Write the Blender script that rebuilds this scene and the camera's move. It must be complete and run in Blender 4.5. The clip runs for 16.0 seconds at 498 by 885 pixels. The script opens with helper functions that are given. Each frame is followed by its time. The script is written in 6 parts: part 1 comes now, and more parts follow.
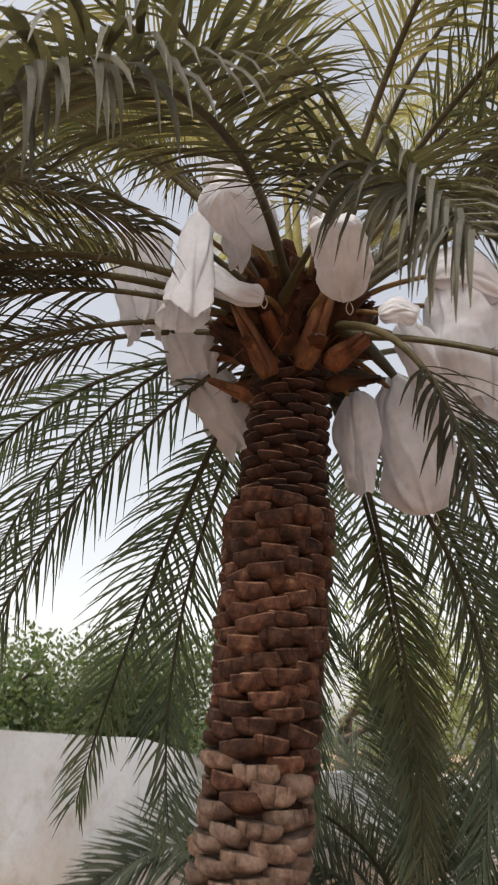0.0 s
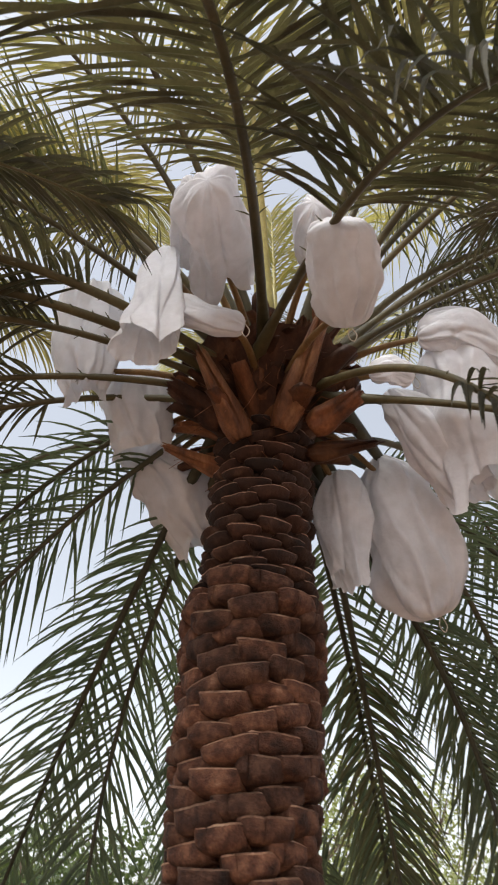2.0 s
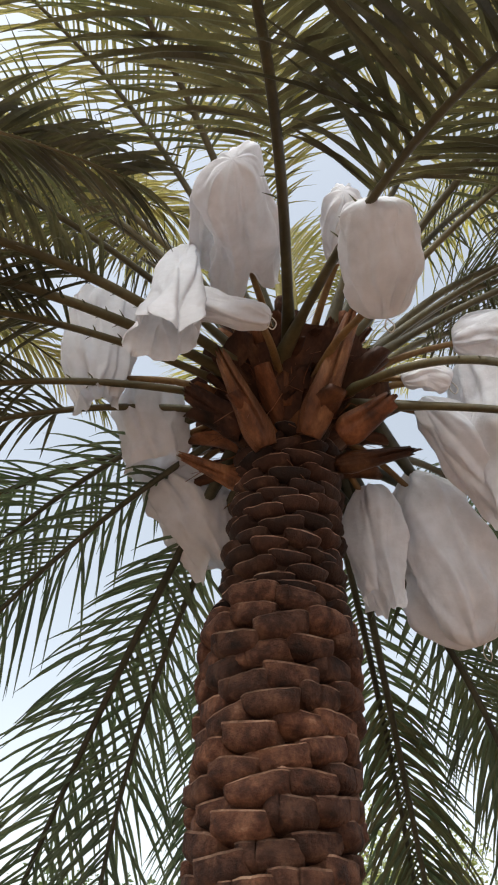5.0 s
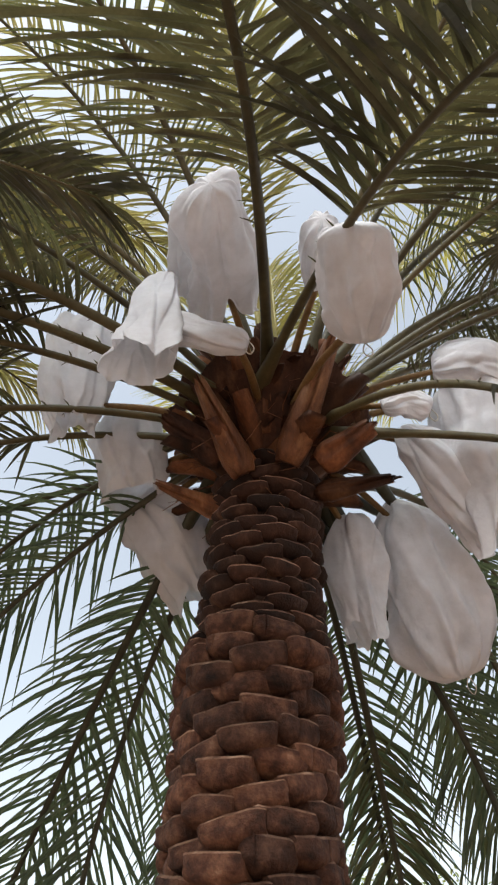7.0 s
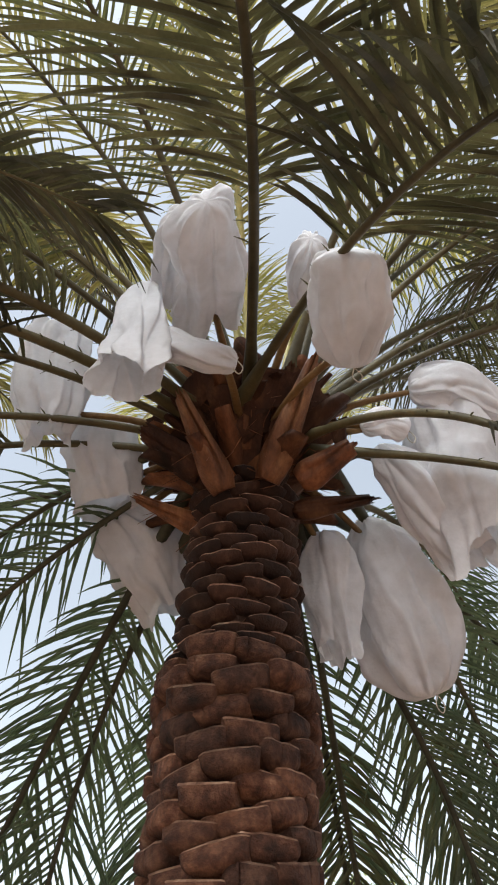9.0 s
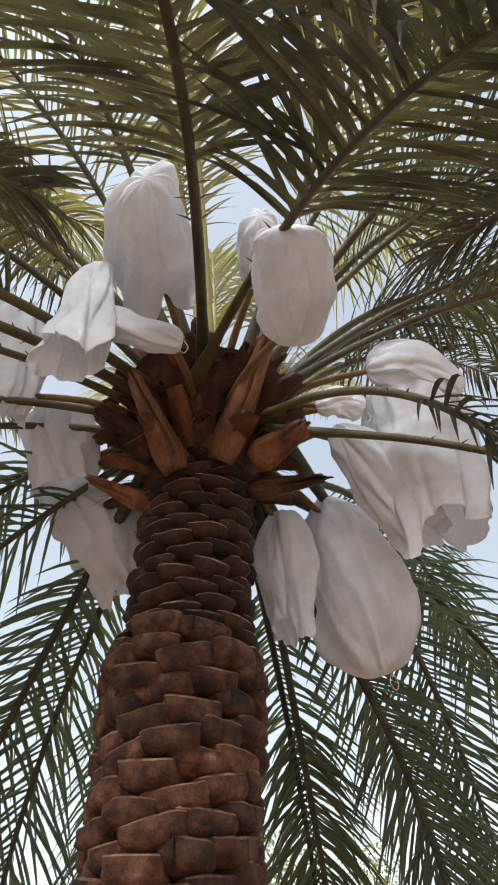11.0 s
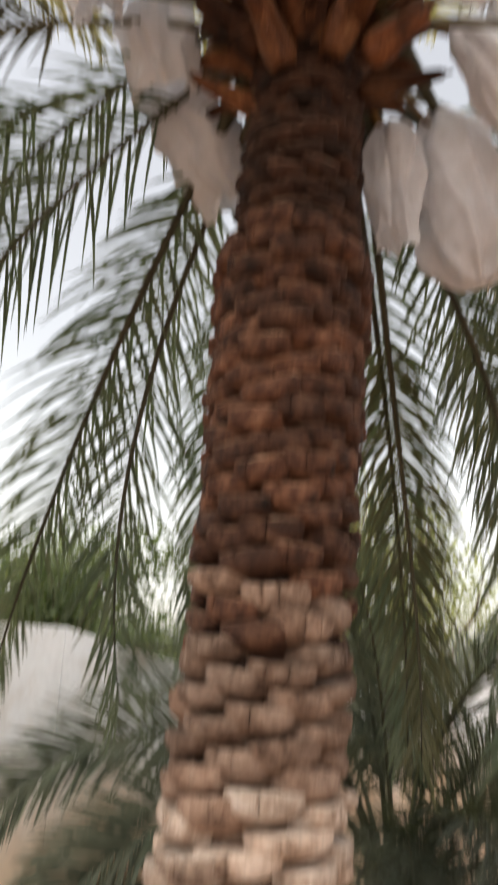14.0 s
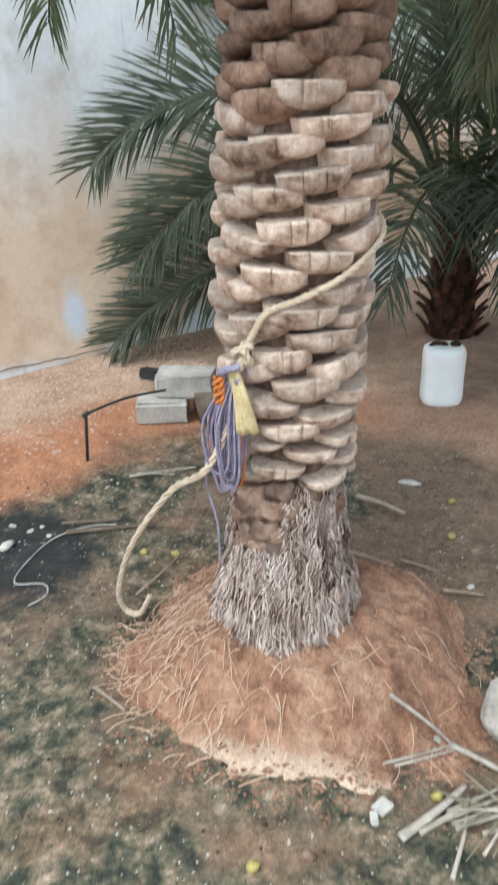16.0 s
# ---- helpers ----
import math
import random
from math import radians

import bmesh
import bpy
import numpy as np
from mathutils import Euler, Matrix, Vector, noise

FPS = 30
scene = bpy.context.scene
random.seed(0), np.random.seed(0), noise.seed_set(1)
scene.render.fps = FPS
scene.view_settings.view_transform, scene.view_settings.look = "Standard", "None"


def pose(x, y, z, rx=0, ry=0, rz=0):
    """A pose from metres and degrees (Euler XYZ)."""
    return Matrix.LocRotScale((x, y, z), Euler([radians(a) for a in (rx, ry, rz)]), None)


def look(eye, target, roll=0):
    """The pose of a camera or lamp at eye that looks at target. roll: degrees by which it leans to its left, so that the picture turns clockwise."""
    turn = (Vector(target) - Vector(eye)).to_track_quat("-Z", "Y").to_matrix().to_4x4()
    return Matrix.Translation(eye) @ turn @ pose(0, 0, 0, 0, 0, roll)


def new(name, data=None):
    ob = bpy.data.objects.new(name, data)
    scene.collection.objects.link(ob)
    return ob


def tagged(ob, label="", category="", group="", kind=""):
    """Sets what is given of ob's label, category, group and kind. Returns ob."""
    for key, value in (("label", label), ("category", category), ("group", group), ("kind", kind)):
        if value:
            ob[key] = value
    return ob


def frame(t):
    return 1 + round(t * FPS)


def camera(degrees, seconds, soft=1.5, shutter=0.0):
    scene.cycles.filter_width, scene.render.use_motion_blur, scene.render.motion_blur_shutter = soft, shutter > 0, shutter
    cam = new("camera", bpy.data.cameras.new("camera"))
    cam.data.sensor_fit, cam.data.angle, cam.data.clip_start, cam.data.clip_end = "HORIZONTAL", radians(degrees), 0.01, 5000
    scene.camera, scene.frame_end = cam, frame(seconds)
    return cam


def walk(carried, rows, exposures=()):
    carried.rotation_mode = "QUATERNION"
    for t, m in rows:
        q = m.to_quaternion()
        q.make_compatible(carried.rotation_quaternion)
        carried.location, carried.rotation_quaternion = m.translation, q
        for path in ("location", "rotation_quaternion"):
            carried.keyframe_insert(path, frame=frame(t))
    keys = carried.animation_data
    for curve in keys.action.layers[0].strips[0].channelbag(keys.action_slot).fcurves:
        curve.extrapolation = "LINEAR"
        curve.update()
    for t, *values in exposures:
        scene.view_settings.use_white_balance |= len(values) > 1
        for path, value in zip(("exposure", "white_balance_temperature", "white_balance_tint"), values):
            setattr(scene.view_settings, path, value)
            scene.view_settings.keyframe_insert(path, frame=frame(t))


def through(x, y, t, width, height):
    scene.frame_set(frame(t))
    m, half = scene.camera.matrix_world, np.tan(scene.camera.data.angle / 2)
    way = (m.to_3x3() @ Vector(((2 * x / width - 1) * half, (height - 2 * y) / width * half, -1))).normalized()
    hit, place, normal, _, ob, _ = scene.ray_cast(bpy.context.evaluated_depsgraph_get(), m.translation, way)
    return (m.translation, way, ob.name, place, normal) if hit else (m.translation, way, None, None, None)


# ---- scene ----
cam = camera(36.7, 16.0, soft=2.0, shutter=0.5)
PATH = [
    (0, (0.577, 0.274, 1.984), (0.035, 2.051, 2.726), 3.2),
    (0.5, (0.514, 0.426, 1.953), (-0.022, 2.148, 2.816), 3.6),
    (1, (0.445, 0.595, 1.961), (-0.042, 2.279, 2.923), 4.9),
    (1.5, (0.361, 0.705, 1.921), (-0.006, 2.348, 3.000), 4.3),
    (2, (0.277, 0.817, 1.904), (0.003, 2.407, 3.085), 0.9),
    (2.5, (0.244, 0.915, 1.888), (-0.065, 2.459, 3.121), -1.0),
    (3, (0.247, 0.977, 1.891), (-0.148, 2.476, 3.154), 0.4),
    (5.5, (0.200, 1.012, 1.923), (-0.061, 2.516, 3.216), 1.4),
    (6, (0.235, 1.045, 1.899), (-0.018, 2.522, 3.224), 0.8),
    (6.5, (0.235, 1.050, 1.902), (-0.005, 2.516, 3.241), 0.2),
    (7, (0.215, 1.039, 1.922), (-0.019, 2.491, 3.277), 0.6),
    (7.5, (0.169, 1.009, 1.955), (-0.025, 2.459, 3.318), 0.2),
    (8, (0.160, 1.001, 1.966), (-0.005, 2.459, 3.325), -0.3),
    (8.5, (0.133, 0.999, 1.967), (0.020, 2.476, 3.311), -1.2),
    (9, (0.132, 0.994, 1.970), (0.040, 2.475, 3.311), -1.3),
    (9.5, (0.174, 1.008, 1.959), (0.078, 2.467, 3.323), -1.6),
    (10, (0.214, 1.013, 1.961), (0.131, 2.483, 3.314), -1.9),
    (12.5, (0.251, 1.014, 1.946), (0.108, 2.573, 3.190), -0.8),
    (13, (0.226, 1.025, 1.901), (0.032, 2.605, 3.112), 0.3),
    (13.5, (0.205, 1.033, 1.841), (-0.059, 2.711, 2.898), 1.7),
    (14, (0.159, 1.036, 1.766), (-0.153, 2.921, 2.355), 2.2),
    (14.5, (0.124, 1.049, 1.688), (-0.201, 3.019, 1.573), 1.4),
    (15, (0.143, 1.027, 1.649), (-0.228, 2.914, 1.100), 0.7),
    (15.5, (0.223, 0.960, 1.634), (-0.211, 2.759, 0.874), -0.8),
    (16, (0.258, 0.898, 1.622), (-0.211, 2.611, 0.702), -2.1),
]
EXPOSURES = [(0, 0.95, 6680, 12), (1.0, 1.03, 6520, 11), (3, 1.15, 6360, 10), (5.5, 1.15, 6220, 7), (13.3, 1.18, 6170, 7), (14.0, 1.32, 6950, 11), (14.5, 1.27, 8500, 19), (15.0, 1.4, 6850, 11), (15.6, 1.47, 6000, 4), (16, 1.46, 5700, 1)]
walk(cam, [(t, look(eye, target, roll)) for t, eye, target, roll in PATH], EXPOSURES)

# ---- sky, sun ----
SUN_AZ, SUN_EL = radians(-115), radians(62)
world = bpy.data.worlds.new("sky")
scene.world = world
world.use_nodes = True
wn = world.node_tree.nodes
sky = wn.new("ShaderNodeTexSky")
sky.sky_type, sky.sun_disc = "NISHITA", False
sky.sun_elevation, sky.sun_rotation = SUN_EL, radians(90) - SUN_AZ
sky.air_density, sky.dust_density, sky.ozone_density = 1.45, 3.4, 1.0
haze = wn.new("ShaderNodeRGBToBW")
veil = wn.new("ShaderNodeMix")
veil.data_type = "RGBA"
veil.inputs[0].default_value = 0.76
world.node_tree.links.new(sky.outputs[0], haze.inputs[0])
world.node_tree.links.new(sky.outputs[0], veil.inputs[6])
world.node_tree.links.new(haze.outputs[0], veil.inputs[7])
world.node_tree.links.new(veil.outputs[2], wn["Background"].inputs[0])
wn["Background"].inputs[1].default_value = 0.15
sun = new("sun", bpy.data.lights.new("sun", "SUN"))
sun.data.energy, sun.data.angle, sun.data.color = 1.05, radians(25), (1.0, 0.95, 0.86)
sun_way = Vector((math.cos(SUN_EL) * math.cos(SUN_AZ), math.cos(SUN_EL) * math.sin(SUN_AZ), math.sin(SUN_EL)))
sun.matrix_world = look(sun_way * 30, (0, 0, 0))


# ---- materials ----
def material(name):
    m = bpy.data.materials.new(name)
    m.use_nodes = True
    return m, m.node_tree.nodes, m.node_tree.links, m.node_tree.nodes["Principled BSDF"]


def noise_node(n, l, scale, detail=4.0, rough=0.6, stretch=None, coord="Object", off=None):
    t = n.new("ShaderNodeTexCoord")
    q = n.new("ShaderNodeTexNoise")
    q.inputs["Scale"].default_value, q.inputs["Detail"].default_value, q.inputs["Roughness"].default_value = scale, detail, rough
    mp = n.new("ShaderNodeMapping")
    if stretch:
        mp.inputs["Scale"].default_value = stretch
    if off is not None:
        l.new(off, mp.inputs["Location"])
    l.new(t.outputs[coord], mp.inputs[0])
    l.new(mp.outputs[0], q.inputs["Vector"])
    return q


def ramp(n, l, src, stops):
    r = n.new("ShaderNodeValToRGB")
    while len(r.color_ramp.elements) < len(stops):
        r.color_ramp.elements.new(0.5)
    for e, (p, c) in zip(r.color_ramp.elements, stops):
        e.position, e.color = p, (*c, 1)
    l.new(src, r.inputs[0])
    return r


def mixed(n, l, fac, a, b, mode="MIX"):
    x = n.new("ShaderNodeMix")
    x.data_type, x.blend_type = "RGBA", mode
    for src, sock in ((fac, x.inputs[0]), (a, x.inputs[6]), (b, x.inputs[7])):
        if isinstance(src, (int, float)):
            sock.default_value = src
        elif isinstance(src, tuple):
            sock.default_value = (*src, 1)
        else:
            l.new(src, sock)
    return x.outputs[2]


def bump(n, l, height, strength, dist, bsdf):
    b = n.new("ShaderNodeBump")
    b.inputs["Strength"].default_value, b.inputs["Distance"].default_value = strength, dist
    l.new(height, b.inputs["Height"])
    l.new(b.outputs[0], bsdf.inputs["Normal"])
    return b


def rough_matter(name, stops, scale, rough=0.85, stretch=None, fine=60.0, depth=0.004, random_gain=0.0, strength=0.7, cracks=0.0):
    """Two scales of noise on a colour ramp, with a bump; random_gain varies it from piece to piece."""
    m, n, l, b = material(name)
    info = n.new("ShaderNodeObjectInfo")
    cmb = n.new("ShaderNodeMath")
    cmb.operation = "MULTIPLY"
    cmb.inputs[1].default_value = 37.0
    l.new(info.outputs["Random"], cmb.inputs[0])
    q = noise_node(n, l, scale, 5, 0.65, stretch, off=cmb.outputs[0])
    f = noise_node(n, l, fine, 4, 0.7, stretch, off=cmb.outputs[0])
    col = ramp(n, l, q.outputs[0], stops).outputs[0]
    grain = ramp(n, l, f.outputs[0], [(0.25, (0.62, 0.6, 0.58)), (0.7, (1.12, 1.1, 1.08))]).outputs[0]
    col = mixed(n, l, 0.75, col, grain, "MULTIPLY")
    if cracks:
        # thin dark splits that run with the grain
        k = noise_node(n, l, 14.0, 2, 0.5, (2.2, 0.2, 0.10), off=cmb.outputs[0])
        line = ramp(n, l, k.outputs[0], [(0.478, (1, 1, 1)), (0.492, (0.12, 0.09, 0.07)), (0.506, (1, 1, 1))]).outputs[0]
        col = mixed(n, l, cracks, col, line, "MULTIPLY")
    if random_gain:
        g = ramp(n, l, info.outputs["Random"], [(0, (1 - random_gain,) * 3), (1, (1 + random_gain, 1 + random_gain * 0.85, 1 + random_gain * 0.7))]).outputs[0]
        col = mixed(n, l, 1.0, col, g, "MULTIPLY")
    l.new(col, b.inputs["Base Color"])
    b.inputs["Roughness"].default_value = rough
    b.inputs["Specular IOR Level"].default_value = 0.25
    add = n.new("ShaderNodeMath")
    l.new(q.outputs[0], add.inputs[0])
    l.new(f.outputs[0], add.inputs[1])
    bump(n, l, add.outputs[0], strength, depth, b)
    return m


def leaf_matter(name, dark, light, back, through=0.35, rough=0.56):
    """Palm leaflet: colour varies by leaflet and along it; lets some light through."""
    m, n, l, b = material(name)
    geo = n.new("ShaderNodeNewGeometry")
    q = noise_node(n, l, 5.0, 3, 0.6)
    f = noise_node(n, l, 160.0, 2, 0.5)
    info = n.new("ShaderNodeObjectInfo")
    both = n.new("ShaderNodeMath")
    both.operation = "MULTIPLY_ADD"
    l.new(geo.outputs["Random Per Island"], both.inputs[0])
    both.inputs[1].default_value = 0.6
    half = n.new("ShaderNodeMath")
    half.operation = "MULTIPLY"
    half.inputs[1].default_value = 0.4
    l.new(info.outputs["Random"], half.inputs[0])
    l.new(half.outputs[0], both.inputs[2])
    col = mixed(n, l, both.outputs[0], dark, light)
    col = mixed(n, l, ramp(n, l, q.outputs[0], [(0.42, (0, 0, 0)), (0.75, (1, 1, 1))]).outputs[0], col, back)
    col = mixed(n, l, 0.35, col, ramp(n, l, f.outputs[0], [(0.3, (0.6, 0.6, 0.6)), (0.7, (1.2, 1.2, 1.2))]).outputs[0], "MULTIPLY")
    l.new(col, b.inputs["Base Color"])
    b.inputs["Roughness"].default_value = rough
    b.inputs["Specular IOR Level"].default_value = 0.28
    tr = n.new("ShaderNodeBsdfTranslucent")
    l.new(mixed(n, l, 1.0, col, (1.45, 1.42, 0.8), "MULTIPLY"), tr.inputs[0])
    mx = n.new("ShaderNodeMixShader")
    mx.inputs[0].default_value = through
    l.new(b.outputs[0], mx.inputs[1])
    l.new(tr.outputs[0], mx.inputs[2])
    l.new(mx.outputs[0], n["Material Output"].inputs[0])
    return m


STUB_PALE = rough_matter("weathered_stub", [(0.32, (0.14, 0.090, 0.066)), (0.42, (0.37, 0.27, 0.21)), (0.54, (0.55, 0.445, 0.37)), (0.72, (0.76, 0.68, 0.61))], 16, 0.9, (1, 1, 1), 80, 0.006, 0.22, cracks=0.15)
CUT_PALE = rough_matter("weathered_cut", [(0.28, (0.26, 0.175, 0.13)), (0.45, (0.52, 0.42, 0.345)), (0.75, (0.72, 0.63, 0.55))], 20, 0.9, (1, 1, 1), 90, 0.005, 0.2, cracks=0.25)
# Tan fibre; shade in the recesses between the lower stubs darkens its colour.
CORE_PALE = rough_matter("weathered_fibre", [(0.3, (0.045, 0.027, 0.019)), (0.5, (0.135, 0.090, 0.066)), (0.72, (0.30, 0.22, 0.17))], 26, 0.95, (1, 1, 0.6), 120, 0.012)
STUB_BROWN = rough_matter("brown_stub", [(0.30, (0.015, 0.0075, 0.005)), (0.47, (0.070, 0.030, 0.018)), (0.64, (0.165, 0.082, 0.050)), (0.79, (0.31, 0.195, 0.13))], 24, 0.72, (1, 1, 1), 130, 0.008, 0.4)
STUB_MID = rough_matter("tan_brown_stub", [(0.30, (0.072, 0.042, 0.030)), (0.46, (0.210, 0.140, 0.105)), (0.72, (0.43, 0.32, 0.255))], 18, 0.82, (1, 1, 1), 100, 0.007, 0.32, cracks=0.1)
CUT_BROWN = rough_matter("worn_cut", [(0.36, (0.08, 0.040, 0.024)), (0.55, (0.23, 0.135, 0.09)), (0.75, (0.46, 0.33, 0.24))], 26, 0.8, (1, 1, 1), 90, 0.004, 0.4)
# Dark brown scars, with the deep shade under the crown put into their colour.
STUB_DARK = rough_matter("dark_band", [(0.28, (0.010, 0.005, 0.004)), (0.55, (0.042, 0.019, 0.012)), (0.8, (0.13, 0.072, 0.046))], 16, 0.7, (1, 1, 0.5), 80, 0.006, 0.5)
# Brown fibre, darkened in its colour so the gaps between stubs look shaded.
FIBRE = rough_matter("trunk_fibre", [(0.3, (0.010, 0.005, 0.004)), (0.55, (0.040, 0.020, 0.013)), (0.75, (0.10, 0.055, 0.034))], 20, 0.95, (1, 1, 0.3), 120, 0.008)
SHEATH = rough_matter("leaf_sheath", [(0.30, (0.024, 0.010, 0.006)), (0.5, (0.115, 0.046, 0.021)), (0.78, (0.30, 0.142, 0.062))], 12, 0.6, (1, 1, 0.3), 90, 0.004, 0.65)
MATTING = rough_matter("sheath_fibre", [(0.3, (0.016, 0.008, 0.006)), (0.55, (0.07, 0.03, 0.017)), (0.8, (0.20, 0.095, 0.046))], 14, 0.9, (1, 1, 0.3), 120, 0.006)
FOOT = rough_matter("orange_leaf_foot", [(0.30, (0.052, 0.020, 0.010)), (0.5, (0.180, 0.076, 0.034)), (0.78, (0.38, 0.20, 0.094))], 9, 0.55, (2, 2, 0.25), 70, 0.004, 0.2)
# Core coloured darker than the roots, so the gaps between them look shaded.
ROOT_CORE = rough_matter("root_core", [(0.3, (0.09, 0.062, 0.048)), (0.7, (0.27, 0.20, 0.16))], 30, 0.95, (1, 1, 0.3), 150, 0.006)
ROOT = rough_matter("root_strands", [(0.34, (0.13, 0.085, 0.068)), (0.46, (0.40, 0.305, 0.262)), (0.66, (0.69, 0.59, 0.535))], 25, 0.95, (1, 1, 0.25), 150, 0.002)
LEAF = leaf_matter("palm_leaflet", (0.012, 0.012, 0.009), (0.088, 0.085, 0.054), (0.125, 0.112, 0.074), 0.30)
LEAF_COOL = leaf_matter("palm_leaflet_bluish", (0.034, 0.052, 0.039), (0.135, 0.175, 0.125), (0.16, 0.185, 0.13), 0.4)
LEAF_OLIVE = leaf_matter("olive_leaflet", (0.046, 0.054, 0.030), (0.135, 0.142, 0.080), (0.155, 0.150, 0.095), 0.4)
# Lighter copy of the leaflet, with the sun on it put into the colour.
LEAF_SUNLIT = leaf_matter("sunlit_leaflet", (0.13, 0.125, 0.06), (0.29, 0.265, 0.14), (0.34, 0.29, 0.18), 0.5)
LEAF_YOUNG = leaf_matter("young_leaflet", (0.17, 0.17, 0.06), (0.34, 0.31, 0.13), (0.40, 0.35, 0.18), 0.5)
LEAF_GREY = leaf_matter("grey_green_leaflet", (0.014, 0.021, 0.015), (0.094, 0.112, 0.078), (0.13, 0.136, 0.098), 0.3)
LEAF_DRY = leaf_matter("dry_leaflet", (0.16, 0.14, 0.10), (0.32, 0.29, 0.22), (0.24, 0.20, 0.14), 0.25, 0.7)
RACHIS = rough_matter("leaf_stem", [(0.3, (0.052, 0.044, 0.021)), (0.6, (0.105, 0.090, 0.044)), (0.85, (0.18, 0.135, 0.068))], 6, 0.5, None, 60, 0.001, 0.25)
RACHIS_DARK = rough_matter("old_leaf_stem", [(0.3, (0.036, 0.038, 0.024)), (0.6, (0.075, 0.074, 0.046)), (0.85, (0.13, 0.115, 0.07))], 6, 0.5, None, 60, 0.001, 0.25)
BARK = rough_matter("bark", [(0.3, (0.10, 0.075, 0.055)), (0.7, (0.22, 0.17, 0.13))], 12, 0.9)
RACHIS_YOUNG = rough_matter("young_leaf_stem", [(0.3, (0.24, 0.22, 0.07)), (0.7, (0.42, 0.36, 0.13))], 6, 0.5, None, 60, 0.001)


def cloth_matter(name, colour, through):
    m, n, l, b = material(name)
    q = noise_node(n, l, 5.0, 4, 0.6)
    f = noise_node(n, l, 30.0, 4, 0.6)
    col = ramp(n, l, q.outputs[0], [(0.3, tuple(c * 0.80 for c in colour)), (0.6, colour)]).outputs[0]
    col = mixed(n, l, 0.4, col, ramp(n, l, f.outputs[0], [(0.3, (0.8, 0.78, 0.75)), (0.6, (1, 1, 1))]).outputs[0], "MULTIPLY")
    l.new(col, b.inputs["Base Color"])
    b.inputs["Roughness"].default_value = 0.75
    weave = noise_node(n, l, 55.0, 5, 0.65)
    crease = noise_node(n, l, 7.0, 3, 0.5, (1, 1, 0.55))
    crease.noise_type = "RIDGED_MULTIFRACTAL"
    both = n.new("ShaderNodeMath")
    both.operation = "MULTIPLY_ADD"
    l.new(weave.outputs[0], both.inputs[0])
    both.inputs[1].default_value = 0.16
    l.new(crease.outputs[0], both.inputs[2])
    bump(n, l, both.outputs[0], 0.75, 0.024, b)
    tr = n.new("ShaderNodeBsdfTranslucent")
    l.new(col, tr.inputs[0])
    mx = n.new("ShaderNodeMixShader")
    mx.inputs[0].default_value = through
    l.new(b.outputs[0], mx.inputs[1])
    l.new(tr.outputs[0], mx.inputs[2])
    l.new(mx.outputs[0], n["Material Output"].inputs[0])
    return m


BAG = cloth_matter("white_fleece", (0.80, 0.795, 0.82), 0.36)


